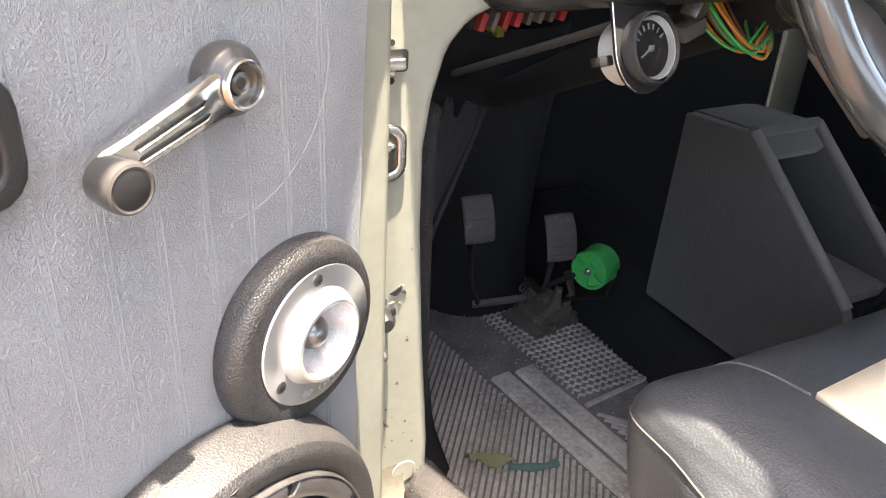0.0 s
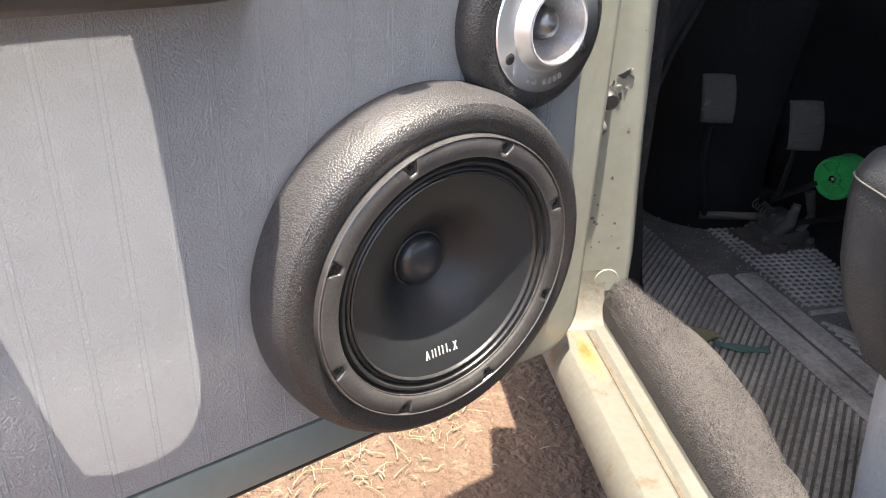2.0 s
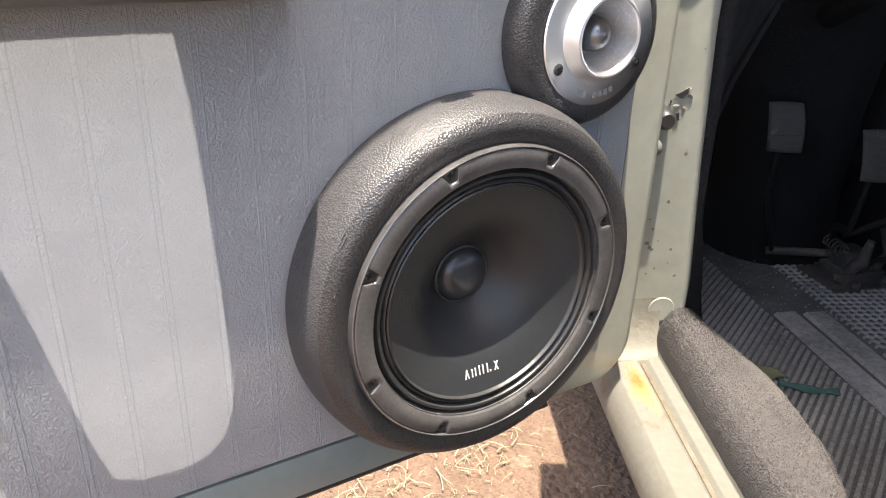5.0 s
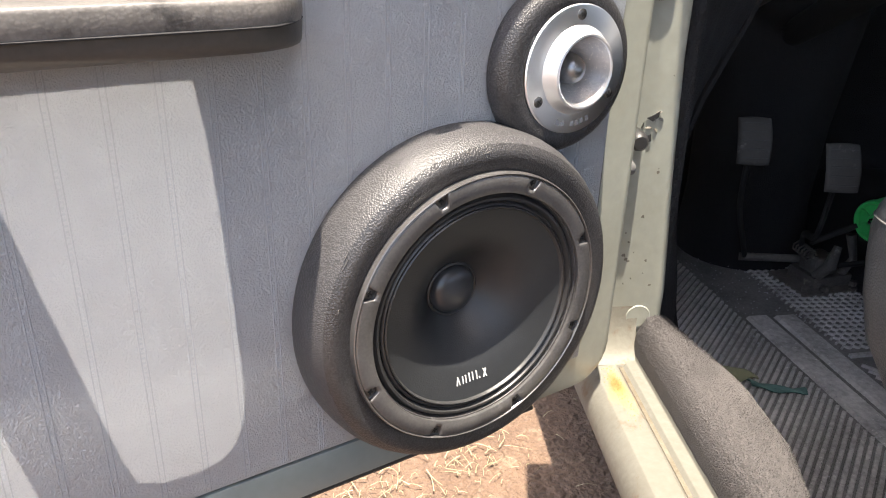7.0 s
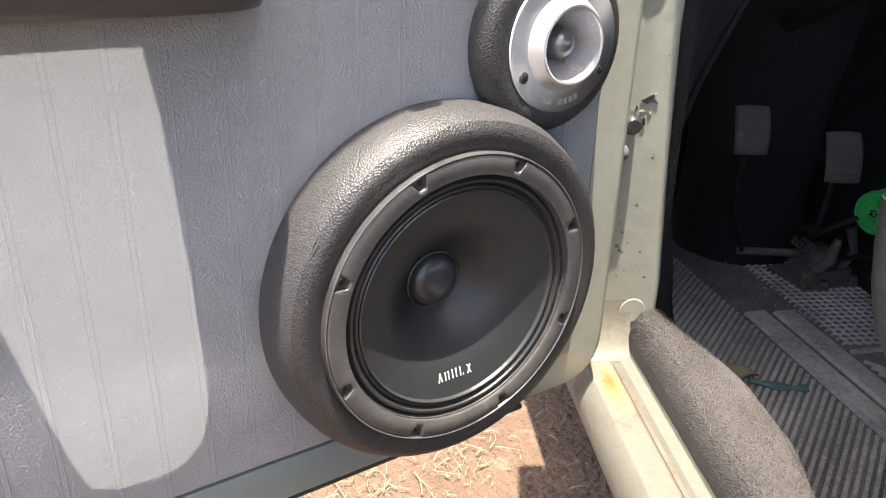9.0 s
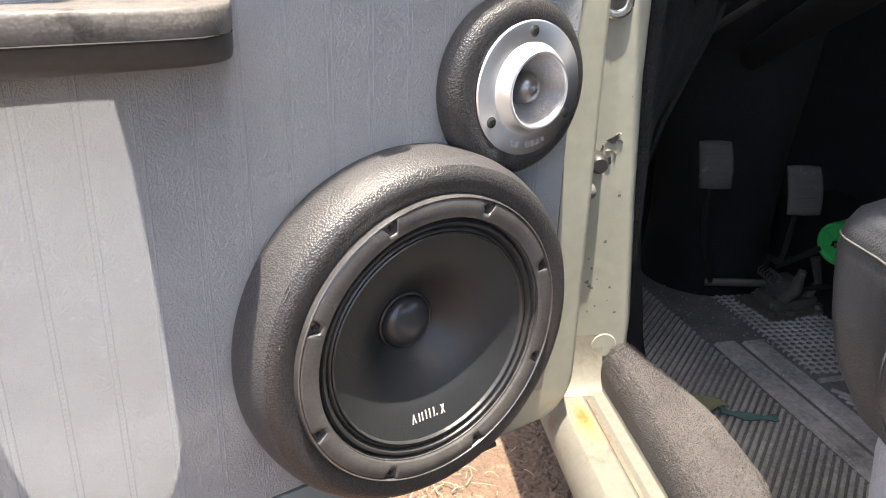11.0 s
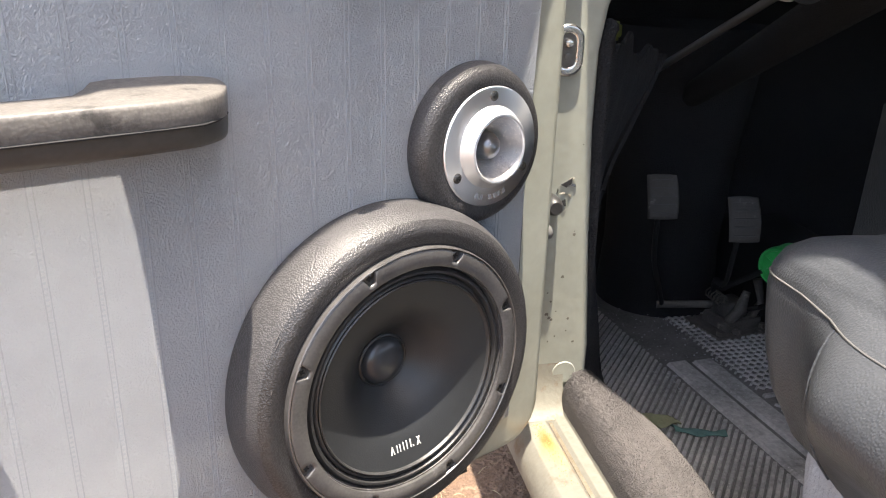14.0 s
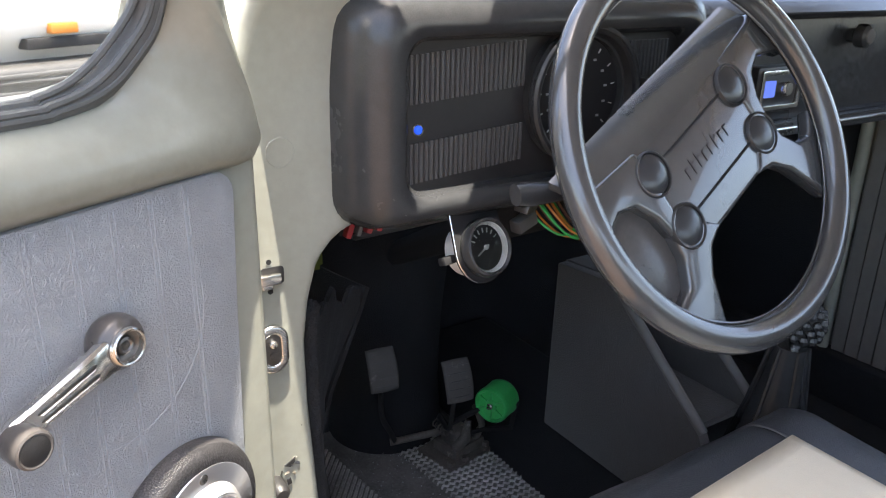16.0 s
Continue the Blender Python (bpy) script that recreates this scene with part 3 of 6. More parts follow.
# ---- the open driver's door ----
def car_door(car):
    base = Vector((0.19, 0.03, 0.34))
    shell = [(-0.76, 0.336)] + arc(0.155, 0.378, 0.042, -90, 0, 6) + [(0.197, 0.915), (-0.76, 0.915)]
    bm = prism(shell, "y", 0.008, 0.07, 0.009, 3)
    bm.transform(Matrix.Translation(-base))
    d = new("door", to_mesh(bm, "door", PAINT))
    d.parent = car
    d.matrix_basis = car.matrix_world.inverted() @ DOOR @ Matrix.Translation(base)
    BASE[d.name] = base
    tagged(d, "open olive driver's door with a grey vinyl card")
    card = [(-0.735, 0.379), (0.148, 0.379), (0.150, 0.6), (0.158, 0.80)] + arc(0.146, 0.888, 0.017, 0, 90, 4) + [(-0.735, 0.905)]
    part("door_card", prism(card, "y", 0.0, 0.0075, 0.003, 2), CARD, d, "grey grained vinyl door card with welded seams")
    seams = [-0.1990 + 0.0288 * k for k in range(-18, 12)]
    vs, fs = [], []

    def slab(x0, x1, z0, z1, y0, y1):
        k = len(vs)
        for y in (y1, y0):
            vs.extend([(x0 - base.x, y - base.y, z0 - base.z), (x1 - base.x, y - base.y, z0 - base.z), (x1 - base.x, y - base.y, z1 - base.z), (x0 - base.x, y - base.y, z1 - base.z)])
        fs.extend([(k, k + 1, k + 2, k + 3), (k, k + 4, k + 5, k + 1), (k + 1, k + 5, k + 6, k + 2), (k + 2, k + 6, k + 7, k + 3), (k + 3, k + 7, k + 4, k)])
    for x in seams:
        top = 0.901 if x < 0.14 else 0.88
        for o in (-0.0017, 0.0017):
            part("weld_line", tube([(x + o, 0.0, 0.382), (x + o + 0.0004, 0.0, 0.64), (x + o, 0.0, top)], 0.00042, 6), CARDW, d)
        z = 0.384
        while z < top - 0.003:
            slab(x - 0.0009, x + 0.0009, z, z + 0.0014, 0.0003, -0.00008)
            z += 0.0035
    me = bpy.data.meshes.new("stitches")
    me.from_pydata(vs, [], fs)
    me.materials.append(STITCH)
    st = new("stitches", me)
    st.parent = d
    tagged(st, "rows of moulded stitches down the card", kind="stuff")
    part("scuff", tube([(0.046 + 0.079 * math.cos(radians(8 - 4 * k)), 0.0, 0.821 + 0.079 * math.sin(radians(8 - 4 * k))) for k in range(27)], 0.0004, 6), STITCH, d, "curved scuff left by the turning crank")
    part("bottom_rail", box(-0.74, 0.03, 0.001, 0.0085, 0.341, 0.3765, 0.003), RAIL, d, "grey green painted lower rail")
    part("rail_lip", tube([(-0.74, 0.0065, 0.338), (0.10, 0.0065, 0.337)], 0.003, 8), RUBBER, d, "thin black drain seal")
    outer = [(-0.76, 0.93), (-0.755, 0.91), (-0.72, 0.905), (-0.3, 0.905), (0.0, 0.905), (0.12, 0.905), (0.178, 0.905), (0.193, 0.912), (0.197, 0.930), (0.163, 0.985), (0.09, 1.12), (-0.08, 1.33),
             (-0.2, 1.375), (-0.66, 1.385), (-0.75, 1.32)]
    inner = [(-0.69, 0.985), (-0.68, 0.968), (-0.65, 0.963), (-0.3, 0.961), (0.0, 0.959), (0.046, 0.961), (0.075, 0.969), (0.094, 0.986), (0.107, 1.01), (0.098, 1.045), (0.04, 1.14), (-0.11, 1.280),
             (-0.2, 1.300), (-0.6, 1.305), (-0.68, 1.26)]

    def lean(z):
        return -0.35 * min(max(0, z - 0.96), 0.10) - 0.18 * max(0, z - 1.06)
    mid = [((a[0] + b[0]) / 2, (a[1] + b[1]) / 2) for a, b in zip(outer, inner)]
    bm = bmesh.new()
    loops = []
    for loop, y in ((outer, 0.05), (outer, 0.004), (loop_mix(outer, inner, 0.18), -0.008), (loop_mix(outer, inner, 0.45), -0.011), (loop_mix(outer, inner, 0.7), -0.004),
                    (loop_mix(outer, inner, 0.9), 0.010), (inner, 0.020), (inner, 0.05)):
        sm = smooth_path([(p[0], y + lean(p[1]), p[1]) for p in loop], 10, True)
        loops.append([bm.verts.new(p) for p in sm])
    n = len(loops[0])
    for a, b in zip(loops, loops[1:] + loops[:1]):
        for i in range(n):
            bm.faces.new((a[i], a[(i + 1) % n], b[(i + 1) % n], b[i]))
    part("window_frame", bm, PAINT, d, "rounded olive steel frame round the window", 60)
    seal = [(p[0], 0.022 + lean(p[1]), p[1]) for p in loop_mix(inner, mid, -0.06)]
    part("window_seal", tube(smooth_path(seal, 10, True), 0.011, 10, True), SEAL, d, "weathered grey black rubber window seal")
    for off, yy in ((-0.02, 0.012), (-0.16, 0.013), (-0.32, 0.018)):
        part("seal_ridge", tube(smooth_path([(p[0], yy + lean(p[1]), p[1]) for p in loop_mix(inner, mid, off)], 10, True), 0.0026, 8, True), SEAL, d)
    pane = [(p.x, p.z) for p in smooth_path([(q[0], 0, q[1]) for q in loop_mix(inner, mid, 0.4)], 3, True)]
    low, high = min(p[1] for p in pane) + 0.0005, max(p[1] for p in pane) - 0.0005
    rings = []
    for k in range(25):
        z = low + (high - low) * k / 24
        cuts = [p[0] + (q[0] - p[0]) * (z - p[1]) / (q[1] - p[1]) for p, q in zip(pane, pane[1:] + pane[:1]) if (p[1] - z) * (q[1] - z) < 0]
        x0, x1, y = min(cuts), max(cuts), 0.033 + lean(z)
        rings.append([(x0, y, z), (x1, y, z), (x1, y + 0.004, z), (x0, y + 0.004, z)])
    bm = loft(rings)
    gl = part("window_pane", bm, GLASS, d, "clear side window glass")
    gl.visible_shadow = False
    # armrest: one padded form from the narrow beam to the rounded end, on a dark lower shell
    plan = [(-0.640, -0.016, -0.050), (-0.62, -0.016, -0.0550), (-0.40, -0.017, -0.0556), (-0.215, -0.018, -0.0556), (-0.203, -0.017, -0.0556), (-0.196, -0.010, -0.0556), (-0.190, -0.002, -0.0556), (-0.180, 0.0, -0.0556),
            (-0.165, 0.0, -0.0550), (-0.155, 0.0, -0.0540), (-0.147, 0.0, -0.0515), (-0.140, 0.0, -0.0475), (-0.133, 0.0, -0.0415), (-0.127, 0.0, -0.0335), (-0.122, 0.0, -0.0235), (-0.1185, 0.0, -0.0130), (-0.1172, 0.0, -0.0060)]

    def pad(x, yb, yf):
        top = 0.7168 + 0.085 * (yb - yf - 0.0016) * min(1, (0.018 + yb) / 0.018)
        return [(x, yb, 0.7021), (x, yb, top), (x, yb * 0.5 + yf * 0.5, top * 0.5 + 0.7171 * 0.5), (x, yf * 0.955 + yb * 0.045, 0.7166), (x, yf * 0.985 + yb * 0.015, 0.7156), (x, yf, 0.7136),
                (x, yf, 0.7060), (x, yf + 0.0010, 0.7021)]

    def shell_of(x, yb, yf):
        f = yf * 0.955
        return [(x, 0.0, 0.7022), (x, f, 0.7022), (x, f * 0.985, 0.6980), (x, f * 0.95, 0.6920), (x, f * 0.88, 0.6885), (x, f * 0.75, 0.6870), (x, 0.0, 0.6860)]
    part("armrest", loft([pad(*p) for p in plan]), ARMB, d, "worn padded armrest, pale with dust and dark stains", 50)
    part("armrest_shell", loft([shell_of(*p) for p in plan]), ARML, d, "dark lower shell of the armrest", 50)
    part("armrest_seam", tube(smooth_path([(-0.62, -0.0547, 0.7021), (-0.3, -0.0547, 0.7021), (-0.17, -0.0545, 0.7021), (-0.142, -0.0480, 0.7021), (-0.124, -0.026, 0.7021)], 6), 0.0008, 6), BLACK, d)
    # window crank
    hub = spin([(0.0160, 0.0), (0.0176, -0.003), (0.0184, -0.0075), (0.0179, -0.0120), (0.0158, -0.0158), (0.0132, -0.0172), (0.0124, -0.0190)], "y", (0.0445, 0, 0.8215), 40)
    part("window_crank", hub, BROWNPL, d, "worn chrome window crank with a round knob")
    part("crank_cap", spin([(0.0125, -0.0186), (0.0121, -0.0212), (0.0112, -0.0219), (0.0102, -0.0214), (0.0098, -0.0190), (0.0094, -0.0172)], "y", (0.0445, 0, 0.8215), 40), CHROME, d, "chrome ring in the crank hub")
    part("crank_cup", spin([(0.0096, -0.0180), (0.0080, -0.0168), (0.0062, -0.0164), (0.0055, -0.0178), (0.0040, -0.0184), (0.0030, -0.0176), (0.0, -0.0182)], "y", (0.0445, 0, 0.8215), 32), SCREW, d, "dark recessed crank bolt")
    a, b = Vector((0.0345, -0.0145, 0.8180)), Vector((-0.029, -0.0165, 0.8005))
    t = (b - a).normalized()
    w = t.cross(Vector((0, 1, 0))).normalized()
    bm = bmesh.new()
    rings = []
    for q, hw in [(-0.05, 0.0118), (0.10, 0.0112), (0.35, 0.0100), (0.8, 0.0086), (1.0, 0.0088), (1.12, 0.0060)]:
        c = a + (b - a) * q
        rings.append([bm.verts.new(c + w * (k * hw) + Vector((0, y, 0))) for k, y in ((-1, 0.003), (-1, -0.0015), (-0.78, -0.0034), (0.78, -0.0034), (1, -0.0015), (1, 0.003))])
    for p, q in zip(rings, rings[1:]):
        for k in range(6):
            bm.faces.new((p[k], p[(k + 1) % 6], q[(k + 1) % 6], q[k]))
    bm.faces.new(rings[0])
    bm.faces.new(rings[-1])
    part("crank_arm", bevel_all(bm, 0.0008, 2), CHROME, d, "bright crank arm with two pressed grooves")
    for k in (-0.0034, 0.0034):
        line = [a + (b - a) * q + w * (k * (1.05 - 0.3 * q)) + Vector((0, -0.0030, 0)) for q in (0.16, 0.2, 0.5, 0.78, 0.82)]
        part("crank_groove", tube(line, [0.0008, 0.0019, 0.0018, 0.0016, 0.0008], 10, flat=0.4, up=(0, 1, 0)), SCREW, d)
        part("groove_lip", tube([p + w * 0.0021 + Vector((0, -0.0006, 0)) for p in line[1:4]], 0.0006, 6), CHROME, d)
    part("crank_knob", spin([(0.0, -0.0346), (0.0086, -0.0346), (0.0098, -0.0352), (0.0110, -0.0345), (0.0116, -0.0322), (0.0116, -0.028), (0.0110, -0.0205), (0.0106, -0.0175), (0, -0.0175)],
                      "y", (-0.0309, 0, 0.7972), 32), BROWNPL, d, "brown grey plastic knob")
    part("knob_cap", spin([(0, -0.0350), (0.0080, -0.0350), (0.0089, -0.0346)], "y", (-0.0309, 0, 0.7972), 28), DARKPL, d, "dark worn face of the knob")
    # inner handle
    o, i = rrect(-0.165, -0.056, 0.793, 0.849, 0.017), rrect(-0.156, -0.066, 0.802, 0.840, 0.011)
    part("handle_cup", frame_plate(o, i, lambda p, q: (p[0], q, p[1]), -0.010, 0.0005, 0.003, 3), DARKPL, d, "dark plastic door handle bezel")
    # Black plate laid on the card stands in for the recess's dark hollow.
    part("handle_recess", prism(rrect(-0.157, -0.065, 0.801, 0.841, 0.011), "y", -0.0015, -0.0003), BLACK, d)
    part("handle_lever", prism(rrect(-0.155, -0.072, 0.805, 0.820, 0.006), "y", -0.0105, -0.002, 0.003, 3), BROWNPL, d)
    part("door_seal", tube(smooth_path([(0.199, 0.045, 0.60), (0.199, 0.045, 0.90), (0.194, 0.042, 0.945), (0.167, 0.034, 0.993), (0.095, 0.006, 1.125), (-0.07, -0.05, 1.335)], 5), 0.006, 8), RUBBER, d, "black rubber door seal")
    part("hinge_bolt", spin([(0, -0.006), (0.006, -0.006), (0.0075, -0.003), (0.0075, 0.01), (0, 0.01)], "x", (0.2045, 0.030, 0.545), 16), PIPING, d, "pale painted rubber buffer")
    part("paint_chip", prism([(0.1535, 0.395), (0.1565, 0.43), (0.1555, 0.60), (0.1525, 0.61), (0.1530, 0.5)], "y", 0.0066, 0.0082), PIPING, d, "flaked white edge of old sealant")


def loop_mix(a, b, t):
    return [(p[0] + (q[0] - p[0]) * t, p[1] + (q[1] - p[1]) * t) for p, q in zip(a, b)]


def arc_block(r0, r1, y0, y1, a0, a1, c, n=8, bev=0.0008):
    bm = bmesh.new()
    secs = []
    for k in range(n + 1):
        t = radians(a0 + (a1 - a0) * k / n)
        s, q = math.sin(t), math.cos(t)
        secs.append([bm.verts.new((c[0] + r * s, y, c[1] + r * q)) for r, y in ((r0, y0), (r0, y1), (r1, y1), (r1, y0))])
    for p, q in zip(secs, secs[1:]):
        for k in range(4):
            bm.faces.new((p[k], p[(k + 1) % 4], q[(k + 1) % 4], q[k]))
    bm.faces.new(secs[0])
    bm.faces.new(secs[-1])
    bmesh.ops.recalc_face_normals(bm, faces=bm.faces)
    return bevel_all(bm, bev, 2, 40)


def screw_mesh(r, mat=None):
    bm = spin([(0, -0.0006), (r * 0.35, -0.0006), (r * 0.42, -0.0013), (r * 0.8, -0.0012), (r, -0.0005), (r, 0.002)], "y", (0, 0, 0), 16)
    return to_mesh(bm, "screw", mat or SCREW)


def slot_mesh(r):
    bm = merged(box(-r * 0.55, r * 0.55, -0.0016, -0.0005, -r * 0.13, r * 0.13), box(-r * 0.13, r * 0.13, -0.0016, -0.0005, -r * 0.55, r * 0.55))
    return to_mesh(bm, "slot", BLACK)


def woofer():
    c = (0.0, 0.49)
    w = thing("woofer_speaker", (0, 0, 0.49), DOOR, "large black woofer in a round leatherette pod on the door card", "speaker")
    prof = [(0.1296, -0.0002), (0.1314, -0.002), (0.1316, -0.007), (0.1312, -0.015), (0.1300, -0.0235), (0.1277, -0.0308), (0.1247, -0.0367), (0.1213, -0.0403), (0.1182, -0.0416), (0.1140, -0.0414), (0.1095, -0.0402), (0.1060, -0.0388), (0.1051, -0.0370), (0.1048, -0.0010)]
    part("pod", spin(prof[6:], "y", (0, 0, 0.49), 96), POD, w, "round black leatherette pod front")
    part("pod_wall", spin(prof[:7], "y", (0, 0, 0.49), 96), PODD, w, "dusty leatherette wall of the pod, toned lighter as if sunlit")
    rng = random.Random(3)
    for ang, rad, ln in ((-60, 0.1240, 0.010), (-58, 0.1255, 0.006), (-8, 0.1235, 0.005), (-1, 0.121, 0.006), (38, 0.118, 0.004), (-75, 0.119, 0.004), (22, 0.1245, 0.003)):
        q = radians(ang)
        p0 = Vector((rad * math.sin(q), -0.0406 + max(0, rad - 0.1207) * 0.95 - 0.0008, 0.49 + rad * math.cos(q)))
        t0 = Vector((math.cos(q), 0, -math.sin(q))) + Vector((0, rng.uniform(-0.1, 0.1), rng.uniform(-0.4, 0.4)))
        part("scratch", tube([p0 - t0 * ln / 2, p0 + Vector((0, -0.0004, 0)), p0 + t0 * ln / 2], [0.0001, 0.0003, 0.0001], 6), SCUFF, w)
    part("outer_lip", spin([(0.1040, -0.0395), (0.1043, -0.0436), (0.1050, -0.0444), (0.1057, -0.0438), (0.1062, -0.0385)], "y", (0, 0, 0.49), 96), RING, w, "thin bright lip round the basket ring")
    rg = part("basket_ring", spin([(0.1046, -0.0365), (0.1046, -0.0408), (0.0905, -0.0408), (0.0895, -0.0365)], "y", (0, 0, 0.49), 96, True), RING, w, "dark grey basket ring with eight notches")
    hub, sl = screw_mesh(0.0040, SCREW), slot_mesh(0.0040)
    rim = []
    for k in range(576):
        a = k * 360 / 576
        off = abs(a % 45 - 22.5)
        dip = max(0.0, 1 - max(0.0, off - 1.5) / 1.8)
        edge = 0.1041 - 0.0086 * dip * dip * (3 - 2 * dip)
        rim.append([(0.0912, -0.0412), (0.0912, -0.0436), (0.0919, -0.0441), (edge - 0.0016, -0.0441), (edge - 0.0004, -0.0436), (edge, -0.0428), (edge, -0.0405)])
    bm = bmesh.new()
    rows = [[bm.verts.new((r * math.sin(k * math.tau / 576), y, 0.49 + r * math.cos(k * math.tau / 576))) for r, y in sec] for k, sec in enumerate(rim)]
    for k in range(576):
        for p, q in zip(range(6), range(1, 7)):
            bm.faces.new((rows[k][p], rows[k][q], rows[(k + 1) % 576][q], rows[(k + 1) % 576][p]))
    part("rim", bm, RING, rg, "raised rim cut by eight screw notches", 50)
    for k in range(8):
        t = radians(-22.5 + 45 * k)
        at = (0.1000 * math.sin(t), -0.0402, 0.49 + 0.1000 * math.cos(t))
        piece("screw", hub, w, at)
        piece("slot", sl, w, at, pose(0, 0, 0, 0, 17 * k))
    part("surround", spin([(0.0915, -0.0385), (0.0903, -0.0385), (0.0893, -0.0362), (0.0885, -0.0375), (0.0868, -0.0405), (0.0850, -0.0405), (0.0838, -0.0372), (0.0830, -0.0362),
                           (0.0822, -0.0382), (0.0808, -0.0392), (0.0796, -0.0378)], "y", (0, 0, 0.49), 96), RUBBER, w, "black rubber surround in two rolls")
    part("cone", spin([(0.0798, -0.0382), (0.0765, -0.0371), (0.070, -0.0351), (0.062, -0.0325), (0.054, -0.0292), (0.046, -0.0246), (0.039, -0.0188), (0.032, -0.0112), (0.0265, -0.0050), (0.0218, -0.0006)],
                      "y", (0, 0, 0.49), 96), CONE, w, "dusty black paper cone")
    part("cone_edge", spin([(0.0790, -0.0372), (0.0796, -0.0392), (0.0788, -0.0400), (0.0779, -0.0388), (0.0776, -0.0370)], "y", (0, 0, 0.49), 96), RUBBER, w, "thin raised bead round the cone")
    part("cone_ring", spin([(0.0226, -0.0006), (0.0224, -0.0022), (0.0213, -0.0029), (0.0204, -0.0022), (0.0202, -0.0006)], "y", (0, 0, 0.49), 64), RUBBER, w, "thin ring round the dust cap")
    part("dust_cap", spin([(0.0203, -0.0010), (0.0196, -0.0035), (0.0172, -0.0066), (0.0131, -0.0092), (0.0070, -0.0108), (0, -0.0114)], "y", (0, 0, 0.49), 64), CAP, w, "satin black domed dust cap")
    # maker's mark as plain slanted shapes
    for x, sl_, h in ((-0.0140, 0.0016, 0.0062), (-0.0112, -0.0014, 0.0062), (-0.0080, 0.0, 0.0056), (-0.0052, 0.0, 0.0056), (-0.0018, 0.0, 0.0062), (0.0014, 0.0, 0.0062),
                      (0.0050, 0.0, 0.0062), (0.0074, 0.0, 0.0012), (0.0112, 0.0024, 0.0062), (0.0138, -0.0024, 0.0062)):
        wd = 0.0009
        p = [(x - wd / 2, 0.4245), (x + wd / 2, 0.4245), (x + wd / 2 + sl_, 0.4245 + h), (x - wd / 2 + sl_, 0.4245 + h)]
        bm = bmesh.new()

        def depth(px, pz):
            r = math.hypot(px, pz - 0.49)
            return -0.0325 - (r - 0.062) * 0.33
        lo = [bm.verts.new((q[0], depth(*q) + 0.0004, q[1])) for q in p]
        hi = [bm.verts.new((q[0], depth(*q) - 0.0006, q[1])) for q in p]
        bm.faces.new(hi)
        for i in range(4):
            bm.faces.new((lo[i], lo[(i + 1) % 4], hi[(i + 1) % 4], hi[i]))
        part("mark", bm, MARK, w)


def tweeter():
    cx, cz = 0.0922, 0.6525
    w = thing("tweeter_speaker", (cx, 0, cz), DOOR, "round bullet tweeter with silver flange in a leatherette pod", "speaker")
    at = (cx, 0, cz)
    prof = [(0.0630, -0.0002), (0.0637, -0.0015), (0.0634, -0.0060), (0.0617, -0.0112), (0.0588, -0.0150), (0.0552, -0.0170), (0.0515, -0.0175), (0.0470, -0.0171), (0.0425, -0.0160), (0.0423, -0.0010)]
    seat_at = (cx - 0.0055, 0, cz + 0.0006)
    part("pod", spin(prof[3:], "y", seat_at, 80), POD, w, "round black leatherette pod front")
    part("pod_wall", spin(prof[:4], "y", seat_at, 80), PODD, w, "dusty leatherette wall of the pod, toned lighter as if sunlit")
    part("flange", spin([(0.0472, -0.0130), (0.0472, -0.0166), (0.0464, -0.0175), (0.0450, -0.0178), (0.0322, -0.0178), (0.0322, -0.0130)], "y", at, 96, True), ALU, w, "turned aluminium flange", 25)
    part("horn_lip", spin([(0.0324, -0.0176), (0.0318, -0.0186), (0.0280, -0.0262), (0.0272, -0.0275), (0.0258, -0.0281), (0.0249, -0.0276), (0.0245, -0.0264)], "y", at, 96), ALU, w, "bevelled aluminium horn lip", 25)
    part("horn", spin([(0.0246, -0.0266), (0.0232, -0.0215), (0.0205, -0.0140), (0.0175, -0.0075), (0.0150, -0.0030), (0.0130, -0.0006)], "y", at, 64), HORN, w, "speckled grey metal horn throat")
    part("phase_plug", spin([(0.0090, -0.0005), (0.0108, -0.0040), (0.0117, -0.0080), (0.0110, -0.0130), (0.0086, -0.0178), (0.0050, -0.0208), (0.0020, -0.0222), (0, -0.0226)], "y", at, 40), CAPM, w, "rounded dark metal phase plug")
    hub, sl = screw_mesh(0.0040), slot_mesh(0.0040)
    for k, a in enumerate((0, 120, 240)):
        t = radians(a)
        p = (cx + 0.0395 * math.sin(t), -0.0176, cz + 0.0395 * math.cos(t))
        piece("screw", hub, w, p)
        piece("slot", sl, w, p, pose(0, 0, 0, 0, 25 + 50 * k))
    for k in range(7):
        if k == 2:
            continue
        t = radians(180 + 21 - 7 * k)
        part("mark", arc_block(0.0375, 0.0415, -0.0177, -0.0181, 180 + 21 - 7 * k - 2.3, 180 + 21 - 7 * k + 2.3, (cx, cz), 2, 0), ETCH, w)


